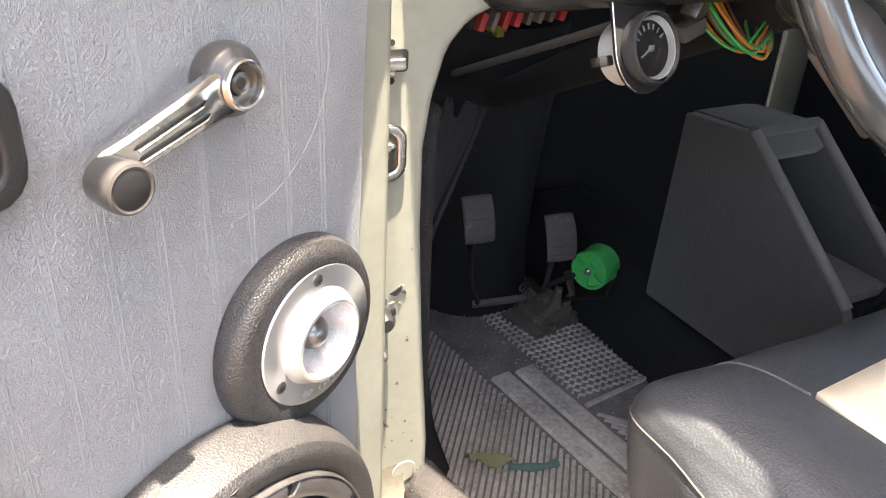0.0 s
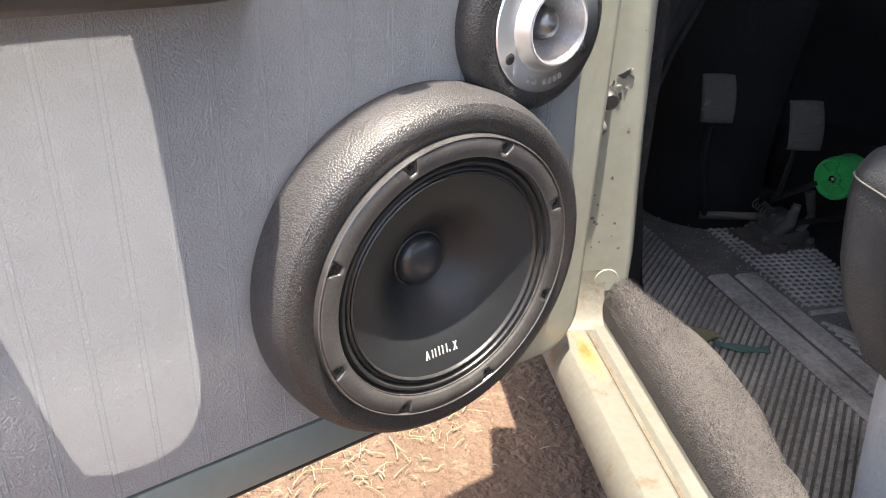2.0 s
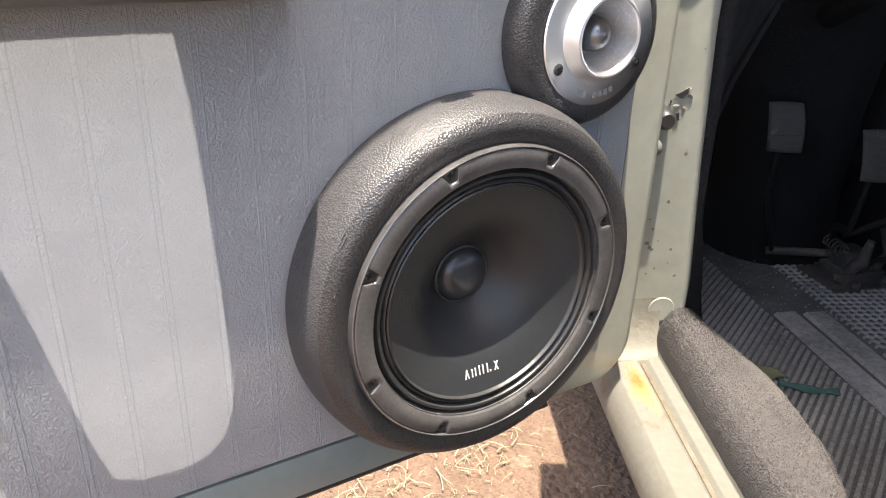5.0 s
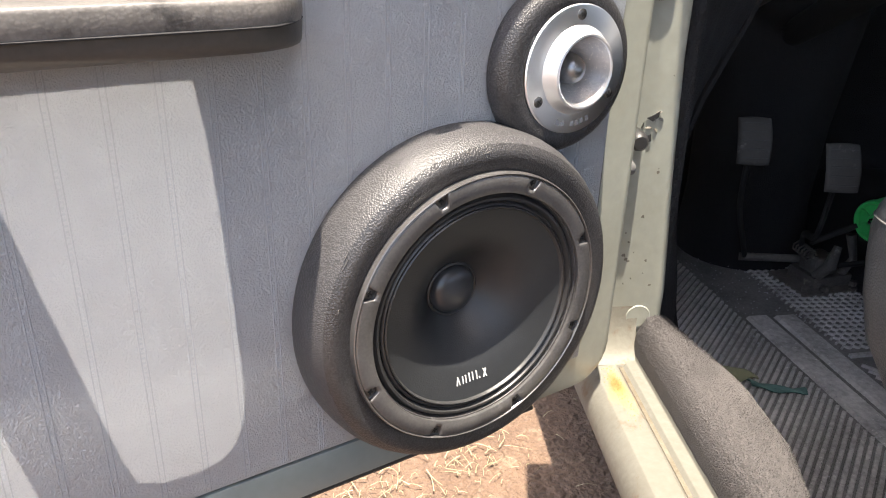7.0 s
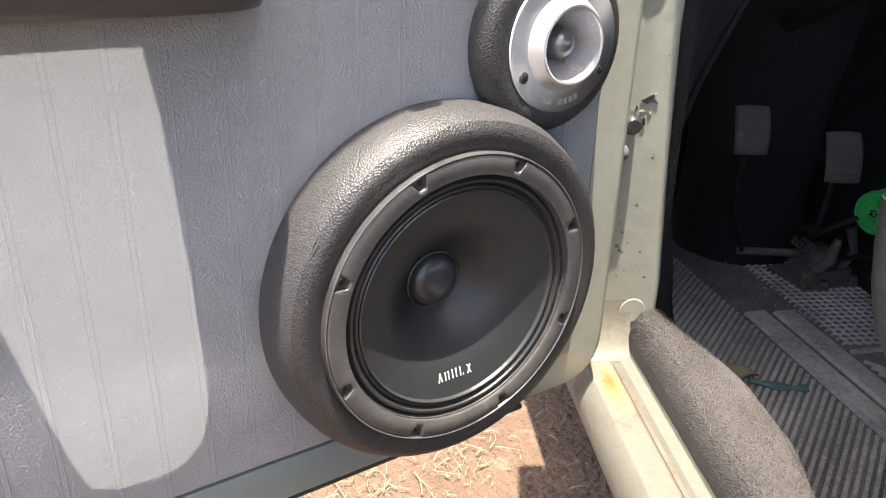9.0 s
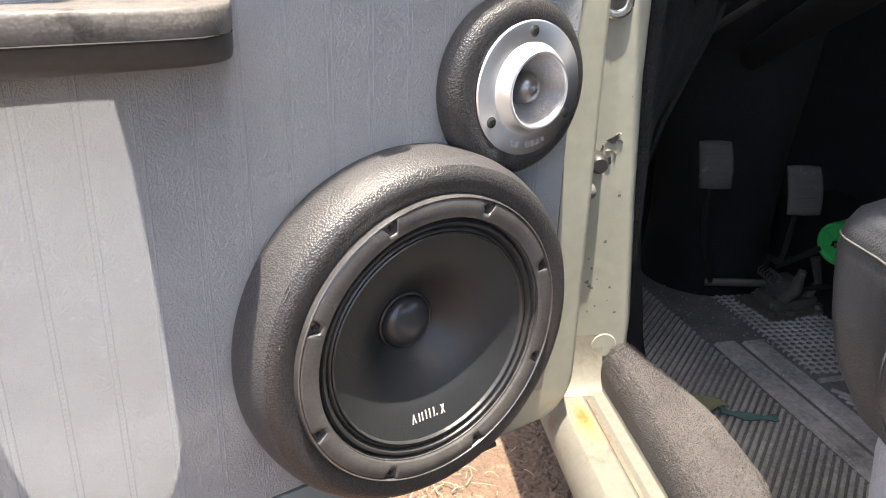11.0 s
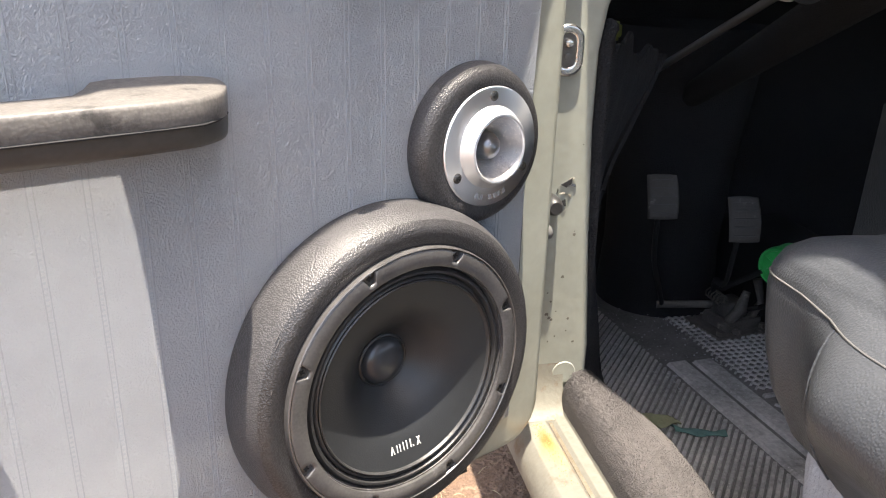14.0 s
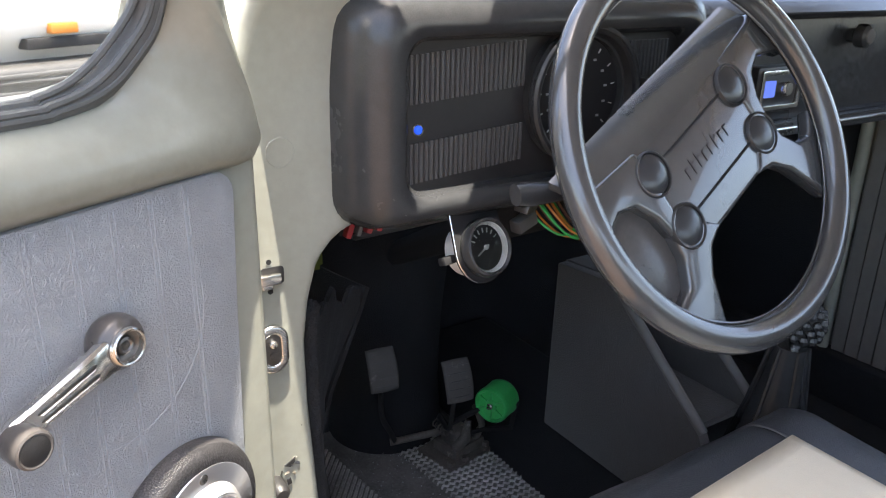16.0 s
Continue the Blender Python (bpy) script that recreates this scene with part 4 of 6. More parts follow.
# ---- the car ----
def car_body():
    c = thing("car", (0, 0, 0.0), CAR, "old olive compact car with a worn sill and open door", "car")
    sill = [(0.028, 0.16), (-0.040, 0.284), (-0.0435, 0.292), (-0.043, 0.305), (-0.037, 0.319), (-0.030, 0.3255), (-0.0068, 0.3275), (-0.0032, 0.3235), (0.0010, 0.3235), (0.0048, 0.328), (0.0158, 0.3288), (0.0185, 0.345), (0.0235, 0.346), (0.03, 0.30), (0.03, 0.16)]
    part("door_sill", prism(sill, "y", -1.15, 0.02, 0.0025, 2), SILL, c, "cream painted sill with rust at its front end")
    part("sill_channel", box(-0.0030, 0.0012, -1.12, 0.0, 0.3228, 0.3248, 0.0006), SILLD, c, "tan dirt lying along the sill channel")
    pillar = [(-0.035, 0.30), (0.045, 0.30), (0.045, 0.40), (0.0345, 0.53), (0.028, 0.64), (0.0275, 0.71), (0.033, 0.75), (0.044, 0.788), (0.062, 0.808), (0.086, 0.818), (0.10, 0.83), (0.108, 0.94), (-0.030, 0.94), (-0.035, 0.90)]
    part("hinge_pillar", prism(pillar, "y", 0.018, 0.085, 0.009, 4), PAINT, c, "olive painted hinge pillar, chipped and dented")
    part("pillar_step", box(-0.055, -0.012, 0.024, 0.10, 0.37, 0.95, 0.01, 3), PAINT, c)
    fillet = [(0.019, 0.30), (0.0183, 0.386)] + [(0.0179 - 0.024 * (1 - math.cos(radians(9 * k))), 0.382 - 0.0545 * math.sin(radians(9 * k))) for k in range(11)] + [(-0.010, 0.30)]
    part("pillar_foot", prism(fillet, "x", -0.0335, 0.0180, 0.0006, 1), FOOT, c, "pillar foot curving into the sill, rusted, toned down for sun")
    secs = smooth_path([(-0.030, 0.108, 0.92), (-0.024, 0.100, 0.965), (-0.010, 0.088, 1.02), (0.014, 0.094, 1.13), (0.05, 0.12, 1.315)], 4)
    backs = smooth_path([(0.018, 0.085, 0.92), (0.014, 0.078, 0.965), (-0.004, 0.056, 1.02), (-0.078, -0.02, 1.13), (-0.205, -0.14, 1.315)], 4)
    bm = bmesh.new()
    loops = [[bm.verts.new((p[0], p[1], s.z)) for p in rrect(s.x, s.y, q.x, q.y, 0.012, 5)] for s, q in zip(secs, backs)]
    for la, lb in zip(loops, loops[1:]):
        for k in range(len(la)):
            bm.faces.new((la[k], la[(k + 1) % len(la)], lb[(k + 1) % len(la)], lb[k]))
    part("windscreen_pillar", bm, PAINT, c, "olive windscreen pillar", 60)
    for x, y, z in ((0.012, 0.018, 0.892), (0.0185, 0.0176, 0.371)):
        part("plug", spin([(0, -0.0004), (0.0110, -0.0005), (0.0124, -0.0006), (0.0131, 0.0002), (0.0133, 0.004)], "y", (x, y, z), 28), PAINT, c)
    # check strap keeper
    st = part("striker_plate", merged(frame_plate(rrect(-0.021, 0.009, 0.688, 0.736, 0.0145, 6), rrect(-0.013, 0.000, 0.697, 0.727, 0.006, 6), lambda p, d: (p[0], d, p[1]), 0.0125, 0.0195, 0.003, 3)), CHROME, c,
              "chromed striker plate")
    part("socket", prism(rrect(-0.014, 0.001, 0.696, 0.728, 0.006), "y", 0.0135, 0.018), SCREW, st)
    part("pin", spin([(0, -0.007), (0.0032, -0.006), (0.0045, -0.003), (0.0045, 0.004)], "y", (-0.0065, 0.0150, 0.7185), 16), CHROME, st)
    part("pin", spin([(0, -0.002), (0.0035, -0.0015), (0.004, 0.003)], "y", (-0.0065, 0.0140, 0.706), 16), SCREW, st)
    lt = part("door_switch", merged(box(-0.016, 0.004, 0.008, 0.0185, 0.777, 0.787, 0.002), box(-0.013, -0.003, 0.012, 0.0185, 0.772, 0.778, 0.001)), CHROME, c, "yellowed metal door switch in a dark slot")
    # Slot and holes are black plates; their dark depth is painted.
    part("slot", prism(rrect(-0.012, 0.009, 0.7745, 0.791, 0.003), "y", 0.0165, 0.0176), BLACK, lt)
    part("hole", spin([(0, 0), (0.0024, 0), (0.0024, 0.001)], "y", (-0.004, 0.0172, 0.796), 12), BLACK, lt)
    part("hole", spin([(0, 0), (0.0026, 0), (0.0026, 0.001)], "y", (-0.004, 0.0172, 0.768), 12), BLACK, lt)
    ck = part("check_bolt", spin([(0, -0.021), (0.006, -0.021), (0.0085, -0.018), (0.0095, -0.010), (0.0095, 0.003)], "y", (-0.012, 0.018, 0.565), 20), DARKPL, c, "black rubber door buffer")
    rag = random.Random(5)
    for k in range(6):
        x, z = 0.001 + rag.uniform(-0.006, 0.010), 0.578 + rag.uniform(-0.008, 0.012)
        q = rag.uniform(0, math.tau)
        tip = (x + 0.005 * math.cos(q), 0.0172 - rag.uniform(0.0, 0.0014), z + 0.005 * math.sin(q))
        part("shard", tube([(x, 0.0185, z), ((x + tip[0]) / 2 + 0.001, 0.0174, (z + tip[2]) / 2), tip], [0.0022, 0.0017, 0.0004], 6, flat=0.35), (SCREW, CHIP)[k % 2], ck)
    # Black plates on the pillar, coloured for the dark inside torn metal.
    part("torn_hole", prism([(-0.002, 0.583), (0.004, 0.586), (0.010, 0.590), (0.009, 0.584), (0.004, 0.580)], "y", 0.0165, 0.0176), BLACK, c)
    part("torn_hole", prism([(0.000, 0.566), (0.004, 0.568), (0.005, 0.561), (0.001, 0.560)], "y", 0.0165, 0.0176), BLACK, c)
    # Unseen roof; its edge is cut to lay shade on seat and dash.
    part("roof", prism([(0.075, -0.20), (0.085, -0.29), (0.104, -0.335), (0.102, -0.38), (0.088, -0.42), (0.080, -0.45), (0.078, -0.6), (0.078, -1.5), (1.285, -1.5), (1.285, -0.1), (1.15, 0.03), (0.28, 0.03)], "z", 1.295, 1.335, 0.006, 2), PAINT, c)
    # Unseen white panel added to bounce light down into the cabin.
    part("roof_bounce", prism([(0.12, -0.21), (0.13, -1.48), (1.25, -1.48), (1.25, -0.21), (1.0, -0.08), (0.29, -0.08)], "z", 1.278, 1.293, 0.004), WHITE, c, "unseen white bounce panel added under the roof")
    part("rear_quarter", merged(prism([(-1.1, 0.16), (-1.75, 0.16), (-1.75, 0.98), (-1.02, 0.98), (-1.02, 0.4)], "x", -0.03, 0.03, 0.01), box(0.05, 0.13, -1.08, -1.0, 0.9, 1.31, 0.01)), PAINT, c)
    # unseen plate added ahead of the lamp; its hole shapes the card's patch
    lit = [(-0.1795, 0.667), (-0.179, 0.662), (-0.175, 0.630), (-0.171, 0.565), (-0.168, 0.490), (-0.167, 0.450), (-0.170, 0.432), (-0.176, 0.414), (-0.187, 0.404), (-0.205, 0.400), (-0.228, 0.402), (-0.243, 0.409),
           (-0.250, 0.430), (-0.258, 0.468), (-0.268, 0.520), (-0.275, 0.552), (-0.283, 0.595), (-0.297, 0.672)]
    way = (CAR.inverted().to_3x3() @ PATCH_WAY).normalized()
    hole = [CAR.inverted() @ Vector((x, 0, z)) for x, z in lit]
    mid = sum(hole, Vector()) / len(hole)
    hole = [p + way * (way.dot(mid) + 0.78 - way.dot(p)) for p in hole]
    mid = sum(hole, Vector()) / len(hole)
    part("patch_mask", frame_plate([mid + (p - mid) * 2.0 for p in hole], hole, lambda p, q: p + way * q, 0.0, 0.004), CHROME, c, "unseen mask plate that shapes the added lamp's patch")
    part("far_side", merged(box(1.264, 1.31, -1.75, 0.76, 0.16, 0.98, 0.01), box(1.12, 1.2, -1.1, -1.02, 0.9, 1.31, 0.01), tube([(1.23, 0.035, 0.94), (1.19, -0.005, 1.03), (1.09, -0.20, 1.31)], 0.036, 12)), PAINT, c)
    part("bonnet", prism([(0.735, 0.3), (0.735, 0.90), (0.80, 0.90), (1.3, 0.72), (1.7, 0.4), (1.7, 0.3)], "x", 0.12, 1.15, 0.03, 3), PAINT, c)
    part("scuttle", prism([(0.05, 0.955), (0.73, 0.90), (0.73, 0.93), (0.05, 0.985)], "x", 0.06, 1.24), PAINT, c)
    part("front_wing", box(0.0, 0.06, 0.10, 0.7, 0.36, 0.86, 0.02, 3), PAINT, c)
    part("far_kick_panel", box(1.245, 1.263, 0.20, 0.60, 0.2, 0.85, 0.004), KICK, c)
    part("rear_wall", box(-0.0, 1.3, -1.75, -1.71, 0.16, 0.98, 0.01), PAINT, c)
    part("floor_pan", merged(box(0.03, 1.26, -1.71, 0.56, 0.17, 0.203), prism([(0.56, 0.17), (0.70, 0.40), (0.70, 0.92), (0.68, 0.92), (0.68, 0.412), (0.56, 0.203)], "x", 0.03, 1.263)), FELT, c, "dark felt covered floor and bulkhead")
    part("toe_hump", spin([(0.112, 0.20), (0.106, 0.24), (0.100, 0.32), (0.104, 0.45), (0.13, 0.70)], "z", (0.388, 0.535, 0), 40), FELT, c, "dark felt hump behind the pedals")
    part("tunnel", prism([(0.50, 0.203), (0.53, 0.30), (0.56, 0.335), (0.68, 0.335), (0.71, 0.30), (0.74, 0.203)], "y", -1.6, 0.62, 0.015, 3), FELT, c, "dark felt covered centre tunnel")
    lean_in = [(0.20, 0.150), (0.30, 0.117), (0.42, 0.093), (0.52, 0.086), (0.587, 0.104), (0.69, 0.146), (0.73, 0.160)]

    def reach(z):
        for (za, xa), (zb, xb) in zip(lean_in, lean_in[1:]):
            if z <= zb:
                return xa + (xb - xa) * max(0, z - za) / (zb - za)
        return lean_in[-1][1]

    def felt(u, v):
        z = 0.212 + v * (0.512 - 0.035 * u + 0.010 * math.sin(u * 17) + 0.005 * math.sin(u * 43))
        x1 = reach(z)
        return (0.044 + (x1 - 0.044) * u + 0.004 * math.sin(v * 9 + u * 4) + 0.003 * noise.noise((u * 4, v * 9, 2)), 0.050 + 0.085 * u ** 0.8, z)
    kick = patch(felt, 28, 40, 0.006)
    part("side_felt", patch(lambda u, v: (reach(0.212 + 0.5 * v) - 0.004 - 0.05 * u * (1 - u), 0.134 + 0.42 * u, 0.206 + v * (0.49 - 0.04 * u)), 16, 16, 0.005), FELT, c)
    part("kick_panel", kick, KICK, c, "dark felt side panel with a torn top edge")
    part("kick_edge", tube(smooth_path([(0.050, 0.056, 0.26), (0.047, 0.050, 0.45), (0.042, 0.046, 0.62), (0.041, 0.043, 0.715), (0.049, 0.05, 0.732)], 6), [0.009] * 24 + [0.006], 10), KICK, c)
    ribs = []
    for k in range(40):
        y = 0.165 - 0.0288 * k
        ribs += [(1.236, y), (1.2385, y - 0.0255), (1.243, y - 0.0262), (1.243, y - 0.0282)]
    part("far_door_card", prism(ribs + [(1.262, 0.165 - 0.0288 * 40), (1.262, 0.165)], "z", 0.312, 0.93), FARCARD, c, "brown grey pleated far door card")
    part("far_sill", box(1.215, 1.263, -1.0, 0.60, 0.203, 0.308, 0.006), KICK, c)
    part("far_door_edge", tube([(1.240, 0.186, 0.309), (1.240, 0.186, 0.93)], 0.012, 10), PAINT, c)
    rng = random.Random(21)
    for k in range(20):
        x, z = rng.uniform(-0.026, 0.030), rng.choice((0.425, 0.44, 0.40, 0.53, 0.47, 0.62)) + rng.uniform(-0.015, 0.015)
        s = rng.uniform(0.0007, 0.0024)
        if k % 3 == 0:
            x, z = rng.gauss(-0.002, 0.004), rng.gauss(0.436, 0.008)
        pts = [(x + s * rng.uniform(0.5, 1.1) * math.cos(q * math.tau / 7), z + s * rng.uniform(0.4, 1.3) * math.sin(q * math.tau / 7)) for q in range(7)]
        part("paint_chip", prism(pts, "y", 0.01785, 0.0185), CHIP, c)
    vs, fs = [], []
    for k in range(230):
        x, y = rng.gauss(-0.0155, 0.005), -0.008 - abs(rng.gauss(0, 0.042))
        if x > -0.009 or x < -0.028:
            x = rng.uniform(-0.022, -0.011)
        s, z = rng.uniform(0.0003, 0.0013), 0.3255 + (x + 0.030) * 0.086
        n0 = len(vs)
        a0 = rng.uniform(0, 6)
        vs.append((x, y, z + s * 0.5))
        vs += [(x + s * rng.uniform(0.6, 1.2) * math.cos(a0 + q * math.tau / 5), y + 1.5 * s * rng.uniform(0.6, 1.2) * math.sin(a0 + q * math.tau / 5), z - 0.0004) for q in range(5)]
        fs += [(n0, n0 + 1 + q, n0 + 1 + (q + 1) % 5) for q in range(5)]
    me = bpy.data.meshes.new("rust_scale")
    me.from_pydata(vs, [], fs)
    me.materials.append(RUST)
    fl = new("rust_scale", me)
    fl.parent = c
    tagged(fl, "crusted orange and yellow rust flakes on the sill", kind="stuff")
    return c


def carpet():
    prof = [(0.0175, 0.329), (0.0180, 0.350), (0.024, 0.364), (0.035, 0.3695), (0.06, 0.371), (0.088, 0.366), (0.105, 0.350), (0.114, 0.315), (0.122, 0.265), (0.140, 0.222), (0.16, 0.216)]
    sm = smooth_path([(p[0], 0, p[1]) for p in prof], 3)

    def fn(u, v):
        p = sm[min(int(u * (len(sm) - 1) + 0.5), len(sm) - 1)]
        y0 = 0.004 + 0.5 * max(0, min(p.x, 0.10) - 0.012) + 0.006 * math.sin(p.x * 140)
        y = y0 - v * (0.95 + y0)
        k = min(1, max(0, (0.05 - y) / 0.17))
        k2 = min(1, max(0, (-0.175 - y) / 0.07))
        f = 0.50 + 0.42 * k * k * (3 - 2 * k) - 0.22 * k2
        wob = 0.003 * noise.noise((p.x * 30, y * 12, 1)) + 0.0015 * noise.noise((p.x * 90, y * 60, 5))
        wob *= min(1, max(0.1, (p.x - 0.0175) / 0.025))
        return (0.0165 + (p.x - 0.0175) * f * 0.92 + wob, y, p.z + wob)
    solo("sill_carpet", patch(fn, len(sm) - 1, 120, 0.006), CARPET, (0.05, -0.4, 0.33), CAR, "dusty grey brown carpet strip folded over the sill", "carpet", sharp=180)


def carpet_fuzz():
    rng = random.Random(11)
    verts, faces = [], []
    prof = [(0.0180, 0.350), (0.024, 0.364), (0.035, 0.3705), (0.06, 0.372), (0.088, 0.367), (0.105, 0.351), (0.114, 0.315)]
    for _ in range(30000):
        f = rng.random() * (len(prof) - 1)
        i = int(f)
        t = f - i
        x, z = prof[i][0] + (prof[i + 1][0] - prof[i][0]) * t, prof[i][1] + (prof[i + 1][1] - prof[i][1]) * t
        nx, nz = -(prof[i + 1][1] - prof[i][1]), prof[i + 1][0] - prof[i][0]
        ln = math.hypot(nx, nz)
        nx, nz = nx / ln, nz / ln
        y = 0.03 - rng.random() ** 1.4 * 0.55
        k = min(1, max(0, (0.05 - y) / 0.17))
        k2 = min(1, max(0, (-0.175 - y) / 0.07))
        x = 0.0165 + (x - 0.0175) * 0.92 * (0.50 + 0.42 * k * k * (3 - 2 * k) - 0.22 * k2)
        if y > 0.004 + 0.5 * max(0, min(x, 0.1) - 0.012):
            continue
        h = rng.uniform(0.0008, 0.0022)
        d = Vector((nx + rng.uniform(-0.9, 0.9), rng.uniform(-0.9, 0.9), nz + rng.uniform(-0.3, 0.5))).normalized() * h
        w = Vector((rng.uniform(-1, 1), rng.uniform(-1, 1), 0)).normalized() * 0.00028
        o = Vector((x + nx * 0.0006, y, z + nz * 0.0006))
        b = len(verts)
        u = d.cross(w).normalized() * 0.00028
        verts += [tuple(o + w), tuple(o - w), tuple(o + u), tuple(o + d + w * 0.3)]
        faces += [(b, b + 1, b + 3), (b + 1, b + 2, b + 3), (b + 2, b, b + 3)]
    me = bpy.data.meshes.new("carpet_fibres")
    me.from_pydata(verts, [], faces)
    me.materials.append(CARPET)
    ob = new("carpet_fibres", me)
    ob.matrix_world = CAR
    tagged(ob, "loose grey brown fibres standing on the sill carpet", "carpet fibres", kind="stuff")


def floor_mat():
    m = thing("floor_mat", (0.3, 0.0, 0.203), CAR, "dirty ribbed black rubber floor mat", "floor mat")
    prof = [(-0.70, 0.208), (0.30, 0.208), (0.46, 0.208), (0.52, 0.209), (0.552, 0.211)]
    sm = smooth_path([(0, p[0], p[1]) for p in prof], 5)
    bm = bmesh.new()
    rows = [[bm.verts.new((x, p.y, p.z + dz)) for x, dz in ((0.075, 0), (0.075, 0.008), (0.515, 0.008), (0.515, 0))] for p in sm]
    for a, b in zip(rows, rows[1:]):
        for k in range(4):
            bm.faces.new((a[k], a[(k + 1) % 4], b[(k + 1) % 4], b[k]))
    bm.faces.new(rows[0])
    bm.faces.new(rows[-1])
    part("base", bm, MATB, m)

    def h(y):
        for a, b in zip(sm, sm[1:]):
            if a.y <= y <= b.y:
                return a.z + (b.z - a.z) * (y - a.y) / (b.y - a.y) + 0.008
        return sm[-1].z + 0.008
    verts, faces = [], []

    def bar(x0, y0, x1, y1, w, ht):
        k = len(verts)
        d = Vector((x1 - x0, y1 - y0))
        nrm = Vector((-d.y, d.x)).normalized() * w / 2
        for x, y in ((x0, y0), (x1, y1)):
            z = h(y)
            for s, q in ((1, -0.001), (0.7, ht), (-0.7, ht), (-1, -0.001)):
                verts.append((x + nrm.x * s, y + nrm.y * s, z + q))
        faces.extend([(k, k + 1, k + 5, k + 4), (k + 1, k + 2, k + 6, k + 5), (k + 2, k + 3, k + 7, k + 6), (k, k + 3, k + 2, k + 1), (k + 4, k + 5, k + 6, k + 7)])

    def edge_x(y, off=0.0):
        return 0.280 + off + 0.10 * (0.285 - y)

    def run(x0, y0, x1, y1, w, ht, n):
        for k in range(n):
            bar(x0 + (x1 - x0) * k / n, y0 + (y1 - y0) * k / n, x0 + (x1 - x0) * (k + 1) / n, y0 + (y1 - y0) * (k + 1) / n, w, ht)

    for i in range(88):
        y0 = -0.62 + 0.0138 * i
        ln = (edge_x(y0 + 0.18) - 0.115 - 0.006)
        cut_ = min(1.0, (0.545 - y0) / (ln * 1.26))
        if cut_ > 0.1:
            run(0.115, y0, 0.115 + ln * cut_, y0 + ln * 1.26 * cut_, 0.0060, 0.0030, 4)
    for i in range(52):
        y0 = -0.56 + 0.0138 * i
        x0 = edge_x(y0, 0.092)
        if y0 < 0.155:
            run(x0, y0, 0.507, max(-0.69, y0 - (0.507 - x0) * 1.1), 0.0060, 0.0030, 3)
    run(edge_x(0.165, 0.09), 0.165, 0.507, 0.180, 0.007, 0.0045, 3)
    for i in range(24):
        y = 0.185 + 0.0118 * i
        for j in range(17):
            x = edge_x(y, 0.092) + 0.0125 * j
            if x < 0.5 and y < 0.45:
                bar(x, y, x + 0.0066, y + 0.0058, 0.0032, 0.0034)
                bar(x + 0.0066, y + 0.0058, x + 0.0125, y, 0.0032, 0.0034)
    for off, wd in ((0.004, 0.040), (0.047, 0.040)):
        for k in range(8):
            y0, y1 = -0.62 + 0.112 * k, -0.62 + 0.112 * (k + 1)
            bar(edge_x(y0, off + wd / 2), y0, edge_x(y1, off + wd / 2), y1, wd, 0.0036)
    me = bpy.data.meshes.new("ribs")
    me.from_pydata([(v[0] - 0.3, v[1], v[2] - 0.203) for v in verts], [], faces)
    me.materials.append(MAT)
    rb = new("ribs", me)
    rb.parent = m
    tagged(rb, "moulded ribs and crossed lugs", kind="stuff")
    grit = random.Random(17)
    gv, gf = [], []
    for _ in range(620):
        x, y = grit.uniform(0.10, 0.50), grit.uniform(-0.25, 0.50) if grit.random() < 0.5 else grit.gauss(0.36, 0.07)
        r, z = grit.uniform(0.0004, 0.0016), h(y) + 0.0034
        k = len(gv)
        gv += [(x - 0.3, y, z + r - 0.203)] + [(x - 0.3 + r * grit.uniform(0.7, 1.4) * math.cos(q * math.tau / 5), y + r * grit.uniform(0.7, 1.4) * math.sin(q * math.tau / 5), z - 0.203 - 0.0005) for q in range(5)]
        gf += [(k, k + 1 + q, k + 1 + (q + 1) % 5) for q in range(5)]
    me = bpy.data.meshes.new("grit")
    me.from_pydata(gv, [], gf)
    me.materials.append(FOAM)
    gr = new("grit", me)
    gr.parent = m
    tagged(gr, "pale grit and crumbs on the mat", kind="stuff")
    rag = thing("cloth_scrap", (0.22, 0.10, 0.216), CAR, "small faded teal and yellow cloth scrap on the floor mat", "cloth")
    part("teal_strip", patch(lambda u, v: (0.212 + 0.064 * u, 0.098 - 0.018 * u + 0.016 * v * (1 - 0.3 * u) - 0.006 * math.sin(3 * u), 0.2215 + 0.0016 * math.sin(u * 11 + v * 3) + 0.003 * math.sin(v * 3.1)), 24, 6, 0.0015), TEAL, rag)
    part("faded_end", patch(lambda u, v: (0.170 + 0.052 * u, 0.128 - 0.026 * u + 0.018 * v + 0.003 * math.sin(9 * u), 0.2245 + 0.005 * math.sin(u * 8 + v * 4) + 0.004 * math.sin(v * 3.1)), 20, 6, 0.003), FADED, rag, "faded yellow end of the scrap")


